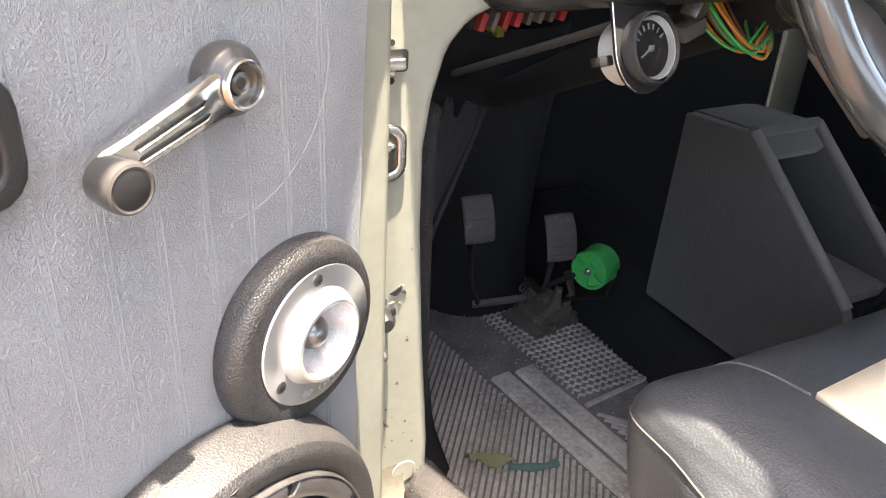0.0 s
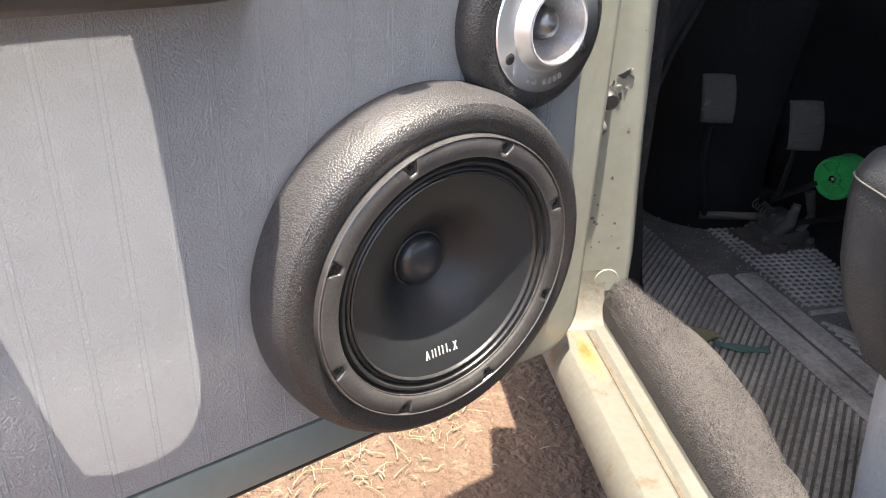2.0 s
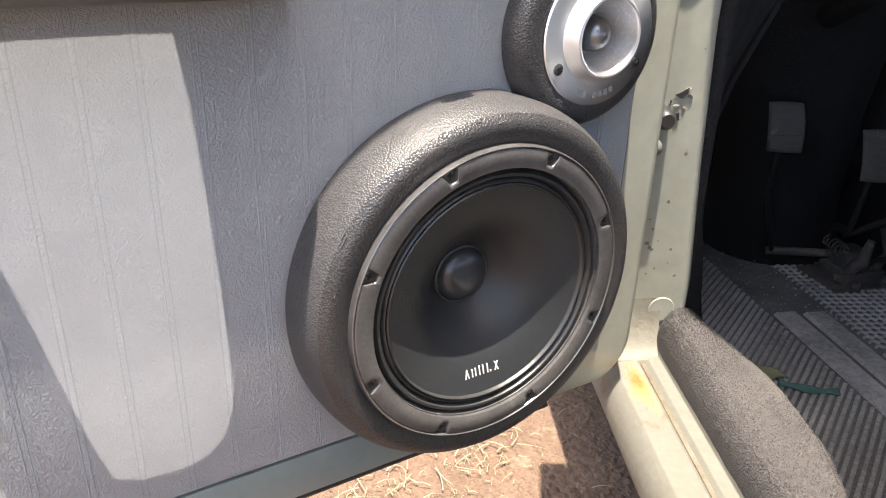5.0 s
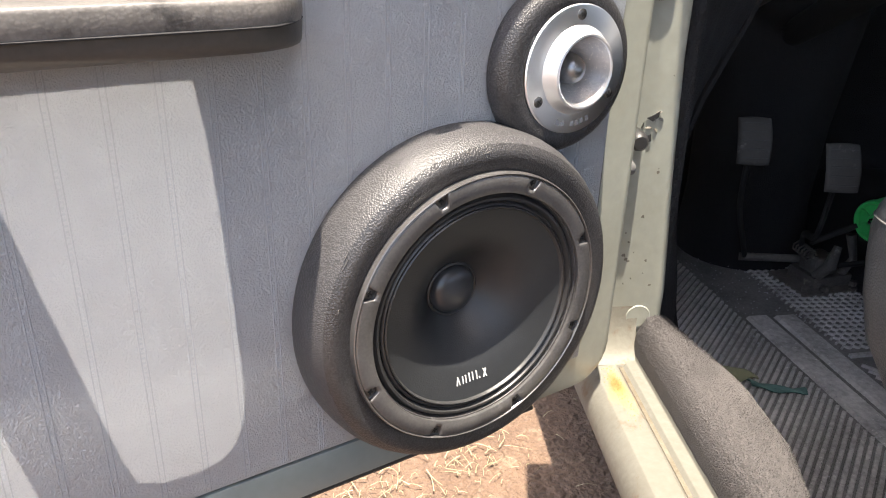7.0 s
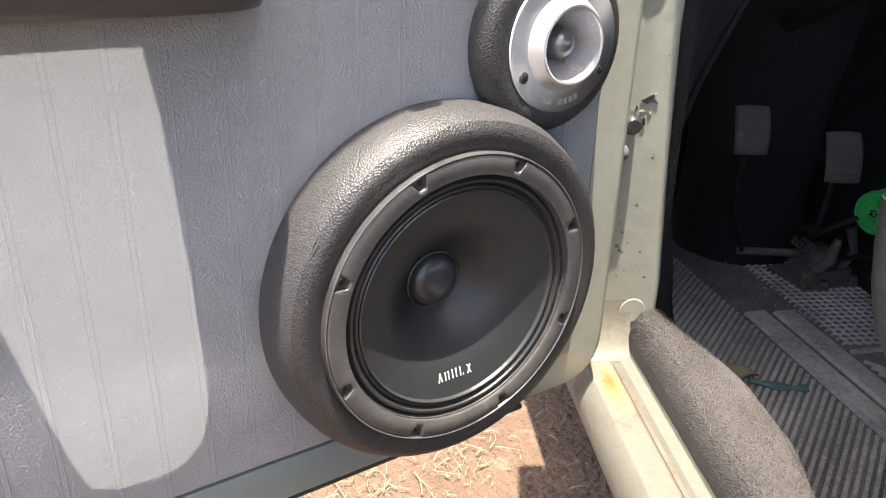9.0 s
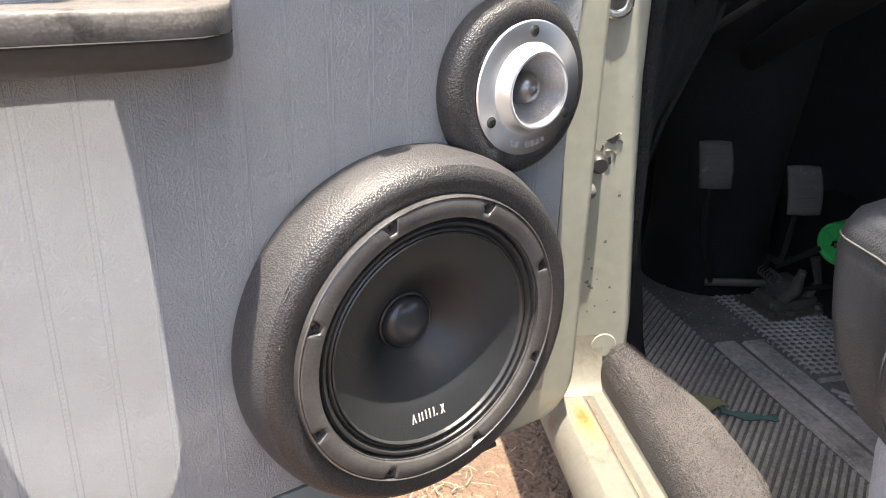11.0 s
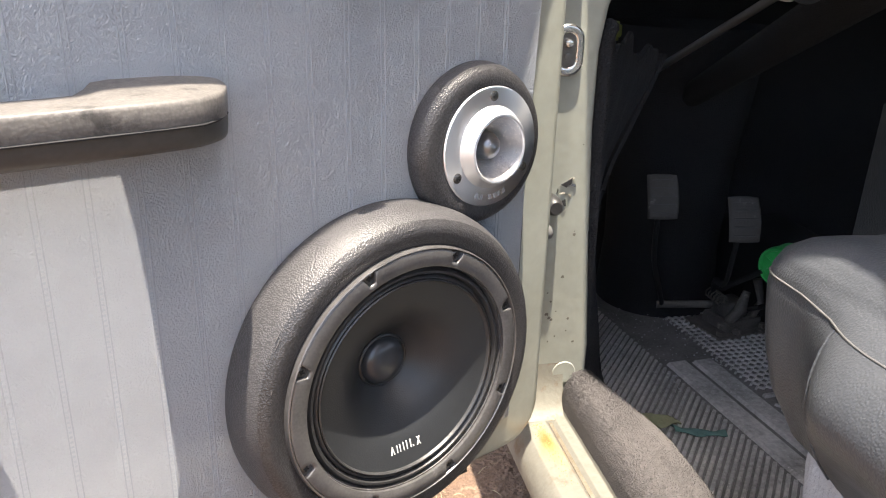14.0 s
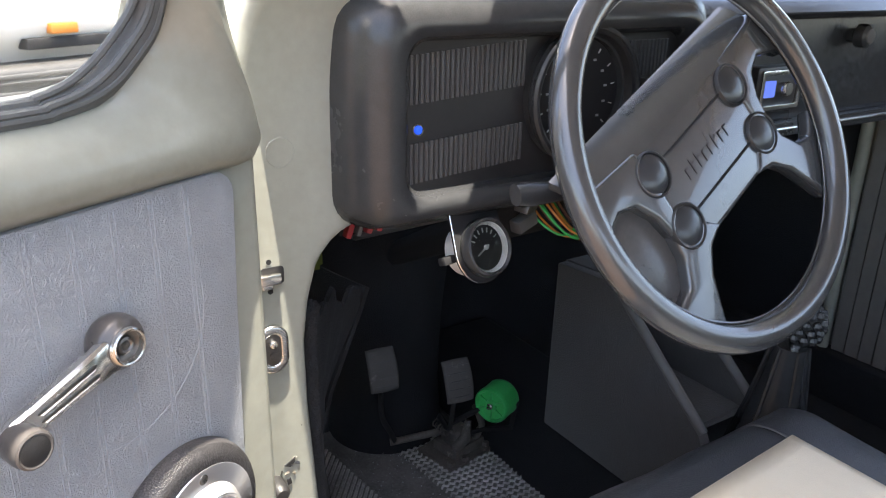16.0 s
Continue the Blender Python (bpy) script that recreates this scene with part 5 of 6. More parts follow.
def pedals():
    for nm, x, y, z, foot in (("clutch_pedal", 0.259, 0.305, 0.475, (0.352, 0.432, 0.244)), ("brake_pedal", 0.358, 0.250, 0.455, (0.430, 0.405, 0.262))):
        p = thing(nm, foot, CAR, "worn grey rubber " + nm.replace("_", " ") + " on a thin floor lever", "pedal", "pedals")
        lay = Matrix.Translation((x, y, z)) @ pose(0, 0, 0, -24, 0, -8)

        def face(u, v, out=0.0):
            a, b = 2 * u - 1, 2 * v - 1
            k = 1 - 0.05 * b * b
            return (0.0232 * a * k, -0.006 - 0.0055 * (1 - b * b) - 0.0022 * (1 - a * a) - out - (0.0 if max(abs(a), abs(b)) < 0.95 else -0.003), 0.033 * b * (1 - 0.04 * a * a))
        pd = part("pad", moved(patch(face, 20, 24, 0.010), lay), PADR, p, "grey rubber pad polished by use", 60)
        for k in range(5):
            q = 0.14 + 0.18 * k
            line = [face(u / 8, q, -0.0001) for u in range(1, 8)]
            part("groove", moved(tube(line, 0.0006, 6), lay), RUBBER, pd)
        path = smooth_path([(x + 0.004, y + 0.008, z - 0.005), (x + 0.010, y + 0.022, z - 0.06), (x + 0.3 * (foot[0] - x), y + 0.05, z - 0.12), (x + 0.72 * (foot[0] - x), foot[1] - 0.03, foot[2] + 0.045), foot], 6)
        part("lever", tube(path, 0.0055, 10, flat=0.7), BLACK, p)
    c = thing("pedal_cluster", (0.40, 0.37, 0.225), CAR, "dusty pedal shaft housing on the floor", "pedal mount")
    seat_m = Matrix.Translation((0.452, 0.385, 0.218)) @ pose(0, 0, 0, 0, 0, 12)
    part("housing", moved(merged(box(-0.03, 0.045, -0.03, 0.03, 0.0, 0.022, 0.005, 2), box(-0.022, 0.020, -0.022, 0.02, 0.018, 0.050, 0.008, 3), tube([(-0.02, -0.02, 0.02), (-0.012, -0.035, 0.045), (0.0, -0.03, 0.075)], [0.008, 0.010, 0.006], 10),
                                 tube([(0.03, -0.02, 0.02), (0.036, -0.03, 0.05), (0.03, -0.02, 0.088)], [0.007, 0.006, 0.008], 10)), seat_m), DUST, c)
    part("base_plate", moved(box(-0.055, 0.055, -0.045, 0.045, -0.004, 0.004, 0.003), seat_m), DUST, c)
    for bx, by in ((-0.045, -0.033), (0.045, -0.033), (0.045, 0.03), (-0.015, -0.038)):
        part("bolt", moved(spin([(0, 0.011), (0.006, 0.011), (0.007, 0.009), (0.007, 0.003)], "z", (bx, by, 0), 6), seat_m), DUST, c)
    part("shaft", tube([(0.345, 0.436, 0.240), (0.43, 0.412, 0.246), (0.47, 0.40, 0.25)], 0.0065, 12), DUST, c)
    part("spring", tube([(0.425 + 0.0095 * math.cos(k * 0.9), 0.368 + 0.0012 * k, 0.272 + 0.0095 * math.sin(k * 0.9)) for k in range(36)], 0.0014, 6), DUST, c)
    part("rod", tube([(0.405, 0.345, 0.305), (0.44, 0.30, 0.352)], 0.0045, 10), BLACK, c)
    r = thing("accelerator_roller", (0.451, 0.281, 0.366), CAR, "bright green plastic accelerator roller with a steel bolt", "pedal", "pedals")
    turn = pose(0, 0, 0, 0, 0, 22) @ pose(0, 0, 0, 0, 90)
    at = (0.451, 0.281, 0.366)
    part("drum", spin([(0.008, -0.002), (0.024, -0.002), (0.026, -0.006), (0.029, -0.0065), (0.0305, -0.004), (0.031, 0.002), (0.0300, 0.012), (0.0305, 0.024), (0.031, 0.034), (0.029, 0.038), (0.005, 0.038)], at=at, seg=48, turn=turn), GREEN, r, "ridged green drum")
    part("hub", spin([(0, -0.0055), (0.009, -0.005), (0.0105, -0.002), (0.0105, 0.0)], at=at, seg=24, turn=turn), GREEN, r)
    for k in range(6):
        part("spoke", moved(box(0.0095, 0.0255, -0.0013, 0.0013, -0.0055, -0.0015, 0.0006), Matrix.Translation(at) @ turn @ pose(0, 0, 0, 0, 0, 60 * k)), GREEN, r)
    part("bolt", spin([(0, -0.0135), (0.0028, -0.0130), (0.0032, -0.0080), (0.0058, -0.0078), (0.0058, -0.0045)], at=at, seg=6, turn=turn), CHROME, r)
    part("axle", tube([(0.452, 0.281, 0.366), (0.490, 0.266, 0.366), (0.50, 0.29, 0.30), (0.49, 0.36, 0.26), (0.47, 0.375, 0.25)], 0.0045, 8), BLACK, r)


def seat():
    s = thing("driver_seat", (0.34, -0.45, 0.203), CAR, "black vinyl driver seat cushion with a cream centre panel", "car seat")
    X0, X1, Y0, Y1, Z0, Z1 = 0.092, 0.540, -0.80, -0.150, 0.445, 0.602
    corner = 0.09
    LOOP = []
    for (cx, cy), ang in (((1, 1), 0), ((-1, 1), 90), ((-1, -1), 180), ((1, -1), 270)):
        LOOP += [(cx * (1 - corner) + corner * math.cos(radians(ang + 11.25 * k)), cy * (1 - corner) + corner * math.sin(radians(ang + 11.25 * k))) for k in range(9)]
        last, nxt = LOOP[-1], {0: (-1 + corner, 1.0), 90: (-1.0, -1 + corner), 180: (1 - corner, -1.0), 270: (1.0, 1 - corner)}[ang]
        LOOP += [(last[0] + (nxt[0] - last[0]) * k / 40, last[1] + (nxt[1] - last[1]) * k / 40) for k in range(1, 40)]
    NL = len(LOOP)

    LEV = [(0.90, Z0), (0.945, Z0 + 0.03), (0.962, Z0 + 0.06), (0.966, 0.530), (0.966, 0.553), (0.957, 0.568), (0.935, 0.581), (0.895, 0.591), (0.835, 0.599), (0.74, Z1 + 0.002), (0.55, Z1 + 0.005), (0.3, Z1 + 0.006), (0.0, Z1 + 0.006)]

    def body(u, v):
        cx, cy = LOOP[int(round(u * NL)) % NL]
        lev = LEV
        f = v * (len(lev) - 1)
        i = min(int(f), len(lev) - 2)
        t = f - i
        r, z = lev[i][0] + (lev[i + 1][0] - lev[i][0]) * t, lev[i][1] + (lev[i + 1][1] - lev[i][1]) * t
        x, y = (X0 + X1) / 2 + (X1 - X0) / 2 * r * cx, (Y0 + Y1) / 2 + (Y1 - Y0) / 2 * r * cy
        if z < 0.578 and x < 0.25:
            x -= 0.026 * max(0, 1 - ((z - 0.505) / 0.073) ** 2) * min(1, max(0, (-0.225 - y) / 0.06))
        k = min(1, max(0, (-0.262 - y) / 0.05)) if x < 0.25 else 0
        x -= 0.022 * k * max(0, 1 - ((z - 0.528) / 0.05) ** 2) if z < 0.578 else 0
        y -= (0.578 - z) * 0.20 * min(1, max(0, (y + 0.31) / 0.06)) if z < 0.578 else 0
        wr = 0.0022 * noise.noise((x * 14, y * 14, z * 20)) + 0.004 * noise.noise((x * 4, y * 4, z * 5))
        return (x + wr, y + wr, z + wr)
    part("cushion", patch(body, NL, 48), SEATV, s, "black grained vinyl cushion", 180)
    cream = patch(lambda u, v: (0.195 + 0.239 * u, -0.250 + 0.018 * u - 0.5 * v, 0.611 + 0.004 * math.sin(math.pi * u) ** 0.5 * min(1, 6 * v)), 24, 24, 0.006)
    part("centre_panel", cream, CREAM, s, "cream vinyl centre panel", 180)

    def top_z(x, y):
        r = max(abs((x - (X0 + X1) / 2) / ((X1 - X0) / 2)), abs((y - (Y0 + Y1) / 2) / ((Y1 - Y0) / 2)))
        for (ra, za), (rb, zb) in zip(LEV[4:], LEV[5:]):
            if rb <= r <= ra:
                return za + (zb - za) * (ra - r) / (ra - rb)
        return Z1
    for xs in ((0.189, 0.1895, 0.191, 0.193, 0.195), (0.444, 0.443, 0.440, 0.437, 0.434)):
        pts = [(x, y, top_z(x, y) + 0.0012) for x, y in zip(xs, (-0.165, -0.180, -0.202, -0.224, -0.246))]
        part("piping", tube(smooth_path(pts, 6), 0.0011, 8), SEATS, s)
    def on_cushion(a, v, out=0.0):
        p = Vector(body(a / NL, v))
        m = Vector(((X0 + X1) / 2, (Y0 + Y1) / 2, p.z))
        return p + (p - m).normalized() * out
    edge = [on_cushion(12 + k, 4.6 / 12, 0.0005) for k in range(110)]
    part("piping", tube(edge, 0.0008, 8), PIPING, s, "pale piping along the cushion edge")
    side_at = min(range(NL), key=lambda k: abs(LOOP[k][0] + 1) * 10 + abs((Y0 + Y1) / 2 + (Y1 - Y0) / 2 * LOOP[k][1] + 0.270))
    side = [on_cushion(side_at, 0.375 - 0.034 * k, 0.0008) for k in range(11)]
    part("side_seam", tube(side, 0.0009, 8), SEATV, s)
    part("base", merged(prism([(-0.78, 0.206), (-0.29, 0.206), (-0.262, 0.30), (-0.236, 0.456), (-0.78, 0.456)], "x", 0.112, 0.52, 0.02, 3)), FOAM, s, "pale crumpled seat base below the cushion")


def speaker_box():
    b = thing("console_box", (0.60, 0.1, 0.335), CAR, "dark carpeted wedge box with an open front", "console box")
    side = [(0.232, 0.336), (0.226, 0.622), (0.118, 0.630), (-0.065, 0.478), (-0.085, 0.440), (-0.085, 0.336)]
    part("side_board", prism(side, "x", 0.522, 0.54, 0.003), BOARD, b)
    part("side_board", prism(side, "x", 0.634, 0.652, 0.003), BOARD, b)
    part("back_board", box(0.54, 0.634, 0.212, 0.23, 0.336, 0.622, 0.002), BOARD, b)
    part("top_board", prism([(0.226, 0.607), (0.226, 0.624), (0.116, 0.631), (0.128, 0.613)], "x", 0.5405, 0.6335, 0.002), BOARD, b)
    part("bottom_board", box(0.5405, 0.6335, -0.07, 0.214, 0.336, 0.352, 0.002), BOARD, b)
    t = Vector((0, -0.183, -0.152)).normalized()
    a = Vector((0, 0.118, 0.630))
    for x in (0.531, 0.643):
        part("edge_trim", tube([Vector((x, 0, 0)) + a, Vector((x, 0, 0)) + a + t * 0.235], 0.0080, 10), SCUFF, b, "lighter worn carpet edge")
    part("edge_trim", tube([(0.531, 0.118, 0.630), (0.643, 0.118, 0.630)], 0.0080, 10), BOARD, b)
    part("front_bar", prism([(0.118, 0.630), (0.0911, 0.6076), (0.1013, 0.5953), (0.1282, 0.6177)], "x", 0.5405, 0.6335, 0.002), BOARD, b)
    part("inner_shelf", box(0.541, 0.633, -0.045, 0.210, 0.468, 0.480, 0.002), BOARD, b)


def dashboard():
    d = thing("dashboard", (0.5, 0.05, 0.82), CAR, "black padded dashboard with ribbed instrument panel", "dashboard")
    pad_o = rrect(0.056, 0.492, 0.812, 1.030, 0.034, 6)
    pad_i = rrect(0.113, 0.455, 0.849, 0.982, 0.022, 6)
    bm = bmesh.new()
    loops = []
    for loop, y in ((pad_o, 0.14), (pad_o, 0.035), (loop_mix(pad_o, pad_i, 0.10), 0.000), (loop_mix(pad_o, pad_i, 0.28), -0.024), (loop_mix(pad_o, pad_i, 0.62), -0.036), (loop_mix(pad_o, pad_i, 0.86), -0.034),
                    (loop_mix(pad_o, pad_i, 0.96), -0.026), (pad_i, -0.018), (pad_i, 0.02)):
        loops.append([bm.verts.new((p[0], y, p[1])) for p in loop])
    n = len(pad_o)
    for a, b in zip(loops, loops[1:]):
        for i in range(n):
            bm.faces.new((a[i], a[(i + 1) % n], b[(i + 1) % n], b[i]))
    part("cluster_surround", bm, DASH, d, "rounded black padded surround", 60)
    part("cluster_panel", box(0.112, 0.456, -0.012, 0.0, 0.848, 0.983), DARKPL, d, "black ribbed instrument panel")
    rib = to_mesh(tube([(0, 0, 0), (0, 0, 0.042)], 0.0019, 6), "rib", RIBS)
    rib2 = to_mesh(tube([(0, 0, 0), (0, 0, 0.036)], 0.0019, 6), "rib", RIBS)
    for k in range(24):
        piece("rib", rib, d, (0.122 + 0.0053 * k, -0.0125, 0.928 + 0.0004 * k))
        piece("rib", rib2, d, (0.122 + 0.0053 * k, -0.0125, 0.857 + 0.0004 * k))
    for k in range(11):
        piece("rib", rib2, d, (0.382 + 0.0053 * k, -0.0125, 0.938))
    sp = part("speedometer", spin([(0.066, 0.0), (0.067, -0.020), (0.064, -0.024), (0.060, -0.022), (0.057, -0.012), (0.055, -0.004)], "y", (0.312, -0.008, 0.925), 64), DARKPL, d, "round black speedometer with a white needle")
    part("bezel_ring", spin([(0.0665, -0.012), (0.0690, -0.0235), (0.0672, -0.0262), (0.0640, -0.0258), (0.0628, -0.0225)], "y", (0.312, -0.008, 0.925), 64), DASH, sp, "glossy black dial ring")
    part("inner_ring", spin([(0.0575, -0.006), (0.0585, -0.0125), (0.0570, -0.0145), (0.0552, -0.0130), (0.0545, -0.006)], "y", (0.312, -0.008, 0.925), 64), DASH, sp)
    part("dial", spin([(0, -0.0135), (0.056, -0.0135), (0.056, -0.010)], "y", (0.312, 0.0, 0.925), 48), BLACK, sp)
    for k in range(12):
        a = radians(225 - 24 * k)
        m = Matrix.Translation((0.312 + 0.048 * math.cos(a), -0.014, 0.925 + 0.048 * math.sin(a))) @ pose(0, 0, 0, 0, -math.degrees(a))
        part("tick", moved(box(-0.0022, 0.0022, -0.0007, 0.0003, -0.0005, 0.0005), m), MARK, sp)
        m2 = Matrix.Translation((0.312 + 0.038 * math.cos(a), -0.014, 0.925 + 0.038 * math.sin(a)))
        part("numeral_bar", moved(box(-0.0018, 0.0018, -0.0006, 0.0003, -0.0011, 0.0011), m2), ETCH, sp)
    part("needle", moved(box(-0.004, 0.046, -0.0012, 0.0002, -0.0008, 0.0008), Matrix.Translation((0.312, -0.0155, 0.925)) @ pose(0, 0, 0, 0, 130)), MARK, sp)
    part("blue_lamp", spin([(0, -0.006), (0.0026, -0.0056), (0.004, -0.004), (0.0043, 0.0)], "y", (0.128, -0.012, 0.906), 20), BLUE, d, "small blue warning lamp")
    part("lamp_collar", spin([(0.0043, -0.003), (0.0056, -0.003), (0.0058, 0.001)], "y", (0.128, -0.012, 0.906), 20), CHROME, d)
    part("grey_button", spin([(0, -0.012), (0.006, -0.0115), (0.0072, -0.009), (0.0072, 0.0)], "y", (0.404, -0.012, 0.928), 24), BROWNPL, d)
    part("red_button", spin([(0, -0.014), (0.0046, -0.0136), (0.0052, -0.011), (0.0052, -0.006), (0.0038, -0.005), (0.0038, 0.0)], "y", (0.430, -0.012, 0.936), 24), RED, d, "red push knob")
    # passenger half
    part("glovebox_face", prism(rrect(0.492, 1.225, 0.852, 0.995, 0.02), "y", 0.03, 0.14, 0.008, 3), DASH, d, "smooth black glovebox face")
    part("lower_rail", prism(rrect(0.50, 1.225, 0.836, 0.856, 0.008), "y", 0.015, 0.05, 0.004, 2), DASH, d)
    part("rail_trim", tube([(0.52, 0.0135, 0.8475), (1.21, 0.0135, 0.8475)], 0.0022, 8), CHROME, d)
    part("top_pad", prism([(-0.01, 0.995), (0.012, 1.012), (0.14, 1.012), (0.14, 0.985), (0.03, 0.985)], "x", 0.486, 1.23, 0.007, 3), DASH, d)
    sw = part("switch_panel", prism(rrect(0.500, 0.600, 0.936, 0.990, 0.006), "y", 0.020, 0.032, 0.003, 2), DARKPL, d)
    part("rocker", prism(rrect(0.512, 0.552, 0.945, 0.976, 0.004), "y", 0.008, 0.022, 0.004, 2), DASH, sw)
    part("rocker", prism(rrect(0.560, 0.592, 0.950, 0.978, 0.004), "y", 0.012, 0.022, 0.003, 2), DASH, sw)
    rd = part("radio", prism(rrect(0.635, 0.725, 0.872, 0.930, 0.005), "y", 0.012, 0.034, 0.003, 2), DARKPL, d, "car radio with a lit blue display")
    part("display", prism(rrect(0.650, 0.672, 0.892, 0.913, 0.002), "y", 0.0105, 0.0125), LCD, rd)
    part("volume_knob", spin([(0, -0.008), (0.008, -0.008), (0.0095, -0.006), (0.0095, 0.001)], "y", (0.692, 0.0125, 0.902), 24), CHROME, rd)
    part("radio_trim", frame_plate(rrect(0.640, 0.722, 0.876, 0.926, 0.004), rrect(0.646, 0.716, 0.882, 0.920, 0.003), lambda p, q: (p[0], q, p[1]), 0.008, 0.0125, 0.001), CHROME, rd)
    part("pull_knob", spin([(0, -0.030), (0.012, -0.030), (0.0155, -0.027), (0.016, -0.014), (0.011, -0.010), (0.009, 0.0)], "y", (0.848, 0.03, 0.962), 28), DASH, d, "round black pull knob")
    part("knob_face", spin([(0, -0.0315), (0.0095, -0.0312), (0.0105, -0.030)], "y", (0.848, 0.03, 0.962), 24), BROWNPL, d)


def under_dash():
    g = thing("volt_gauge", (0.181, -0.02, 0.83), CAR, "round aftermarket dial gauge hung under the dashboard", "gauge")
    at = Vector((0.1894, -0.043, 0.7942))
    turn = Matrix.Translation(at) @ pose(0, 0, 0, 70, 0, 10)
    part("housing", moved(spin([(0, -0.036), (0.024, -0.036), (0.0255, -0.033), (0.0255, -0.006)], "z", seg=40), turn), WHITE, g, "white plastic gauge housing")
    part("bezel", moved(spin([(0.0258, -0.012), (0.0284, -0.008), (0.0288, -0.001), (0.0276, 0.0032), (0.0258, 0.004), (0.0247, 0.001), (0.0238, -0.004)], "z", seg=56), turn), DASH, g, "glossy black bezel")
    part("chapter_ring", moved(spin([(0.0240, 0.0015), (0.0222, -0.0030), (0.0215, -0.0045), (0.0240, -0.0050)], "z", seg=48), turn), WHITE, g, "pale inner ring")
    part("dial", moved(spin([(0, -0.0042), (0.0215, -0.0042), (0.0215, -0.006)], "z", seg=40), turn), BLACK, g, "black dial face")
    for k in range(7):
        a = radians(150 - 20 * k)
        part("tick", moved(box(-0.0022, 0.0022, -0.0005, 0.0005, -0.0044, -0.0034), turn @ Matrix.Translation((0.0165 * math.cos(a), 0.0165 * math.sin(a), 0)) @ pose(0, 0, 0, 0, 0, math.degrees(a))), MARK, g)
    part("needle", moved(box(-0.004, 0.0135, -0.0006, 0.0006, -0.0036, -0.0026), turn @ pose(0, 0, 0, 0, 0, 205)), MARK, g, "white needle")
    part("needle_hub", moved(spin([(0, -0.0015), (0.0022, -0.002), (0.0026, -0.004)], "z", seg=16), turn), MARK, g)
    lens = part("lens", moved(spin([(0, 0.0042), (0.012, 0.0036), (0.0242, 0.0010), (0.0242, 0.0004), (0.012, 0.0029), (0, 0.0034)], "z", seg=40), turn), GLASS, g, "domed clear lens")
    lens.visible_shadow = False
    strap = [(0.031, 0.040)] + [(0.033 * math.cos(radians(-9 * q)), 0.033 * math.sin(radians(-9 * q)) - 0.001) for q in range(21)] + [(-0.031, 0.040)]
    br = part("bracket", moved(prism(strap, "z", -0.013, -0.010, 0.0006, 1), turn), BLACK, g, "black bent steel bracket")
    # Chrome tube added along the strap as its edge highlight.
    line = [turn @ Vector((p[0], p[1], -0.0095)) for p in strap[14:]]
    part("edge", tube(line, 0.0008, 6), CHROME, br, "bright tube for the bracket's lit edge")
    part("clamp", moved(box(-0.040, -0.024, -0.008, 0.000, -0.030, -0.020, 0.002), turn), BLACK, br)
    w = thing("wire_bundle", (0.30, -0.005, 0.79), CAR, "tangled green, orange and brown wires under the dashboard", "wires")
    rng = random.Random(8)
    for k in range(14):
        m = (GREENW, GREENW, ORANGEW, BROWNW, ORANGEW, GREENW, BROWNW)[k % 7]
        o = Vector((rng.uniform(-0.006, 0.006), rng.uniform(-0.01, 0.01), rng.uniform(-0.006, 0.006)))
        x = 0.300 + 0.0024 * k
        pts = [Vector((x - 0.03, 0.03, 0.838)) + o, Vector((x - 0.016, -0.012, 0.800 - 0.001 * k)) + o, Vector((x + 0.004, -0.028, 0.783 - 0.0006 * k)) + o * 0.5, Vector((x + 0.03, -0.01, 0.796)) - o, Vector((x + 0.075, 0.03, 0.816)) - o * 2]
        part("wire", tube(smooth_path(pts, 7), 0.0013, 6), m, w)
    part("connector", moved(box(-0.012, 0.012, -0.008, 0.008, -0.009, 0.009, 0.002), Matrix.Translation((0.268, 0.0, 0.812)) @ pose(0, 0, 0, 10, 20, 30)), BROWNPL, w, "grey plug connector")
    part("connector", moved(box(-0.014, 0.014, -0.007, 0.007, -0.007, 0.007, 0.002), Matrix.Translation((0.262, -0.004, 0.796)) @ pose(0, 0, 0, 0, -15, 10)), PIPING, w)
    f = thing("fuse_block", (0.16, 0.1, 0.80), CAR, "row of red and grey fuses under the dashboard", "fuse box")
    part("holder", prism([(0.0836, 0.7912), (0.1785, 0.7960), (0.1785, 0.8120), (0.0836, 0.8072)], "y", 0.060, 0.085, 0.002), BLACK, f)
    body = to_mesh(box(-0.0030, 0.0030, -0.005, 0.005, -0.0075, 0.0075, 0.0012), "fuse", FUSE)
    pale = to_mesh(box(-0.0022, 0.0022, -0.005, 0.005, -0.0072, 0.0072, 0.0010), "fuse", PIPING)
    dark = to_mesh(box(-0.0024, 0.0024, -0.005, 0.005, -0.0072, 0.0072, 0.0010), "fuse", BROWNPL)
    for k, me in enumerate((body, pale, body, body, dark, pale, dark, body)):
        piece("fuse", me, f, (0.0916 + 0.01127 * k, 0.055, 0.7982 + 0.00070 * k), pose(0, 0, 0, 0, 20))
    r = thing("stay_rod", (0.297, 0.48, 0.622), CAR, "grey taped rod running under the dashboard", "rod")
    part("rod", tube([(0.2985, 0.52, 0.606), (0.297, 0.48, 0.622), (0.291, 0.296, 0.698), (0.284, 0.065, 0.794)], 0.0055, 10), PIPING, r)
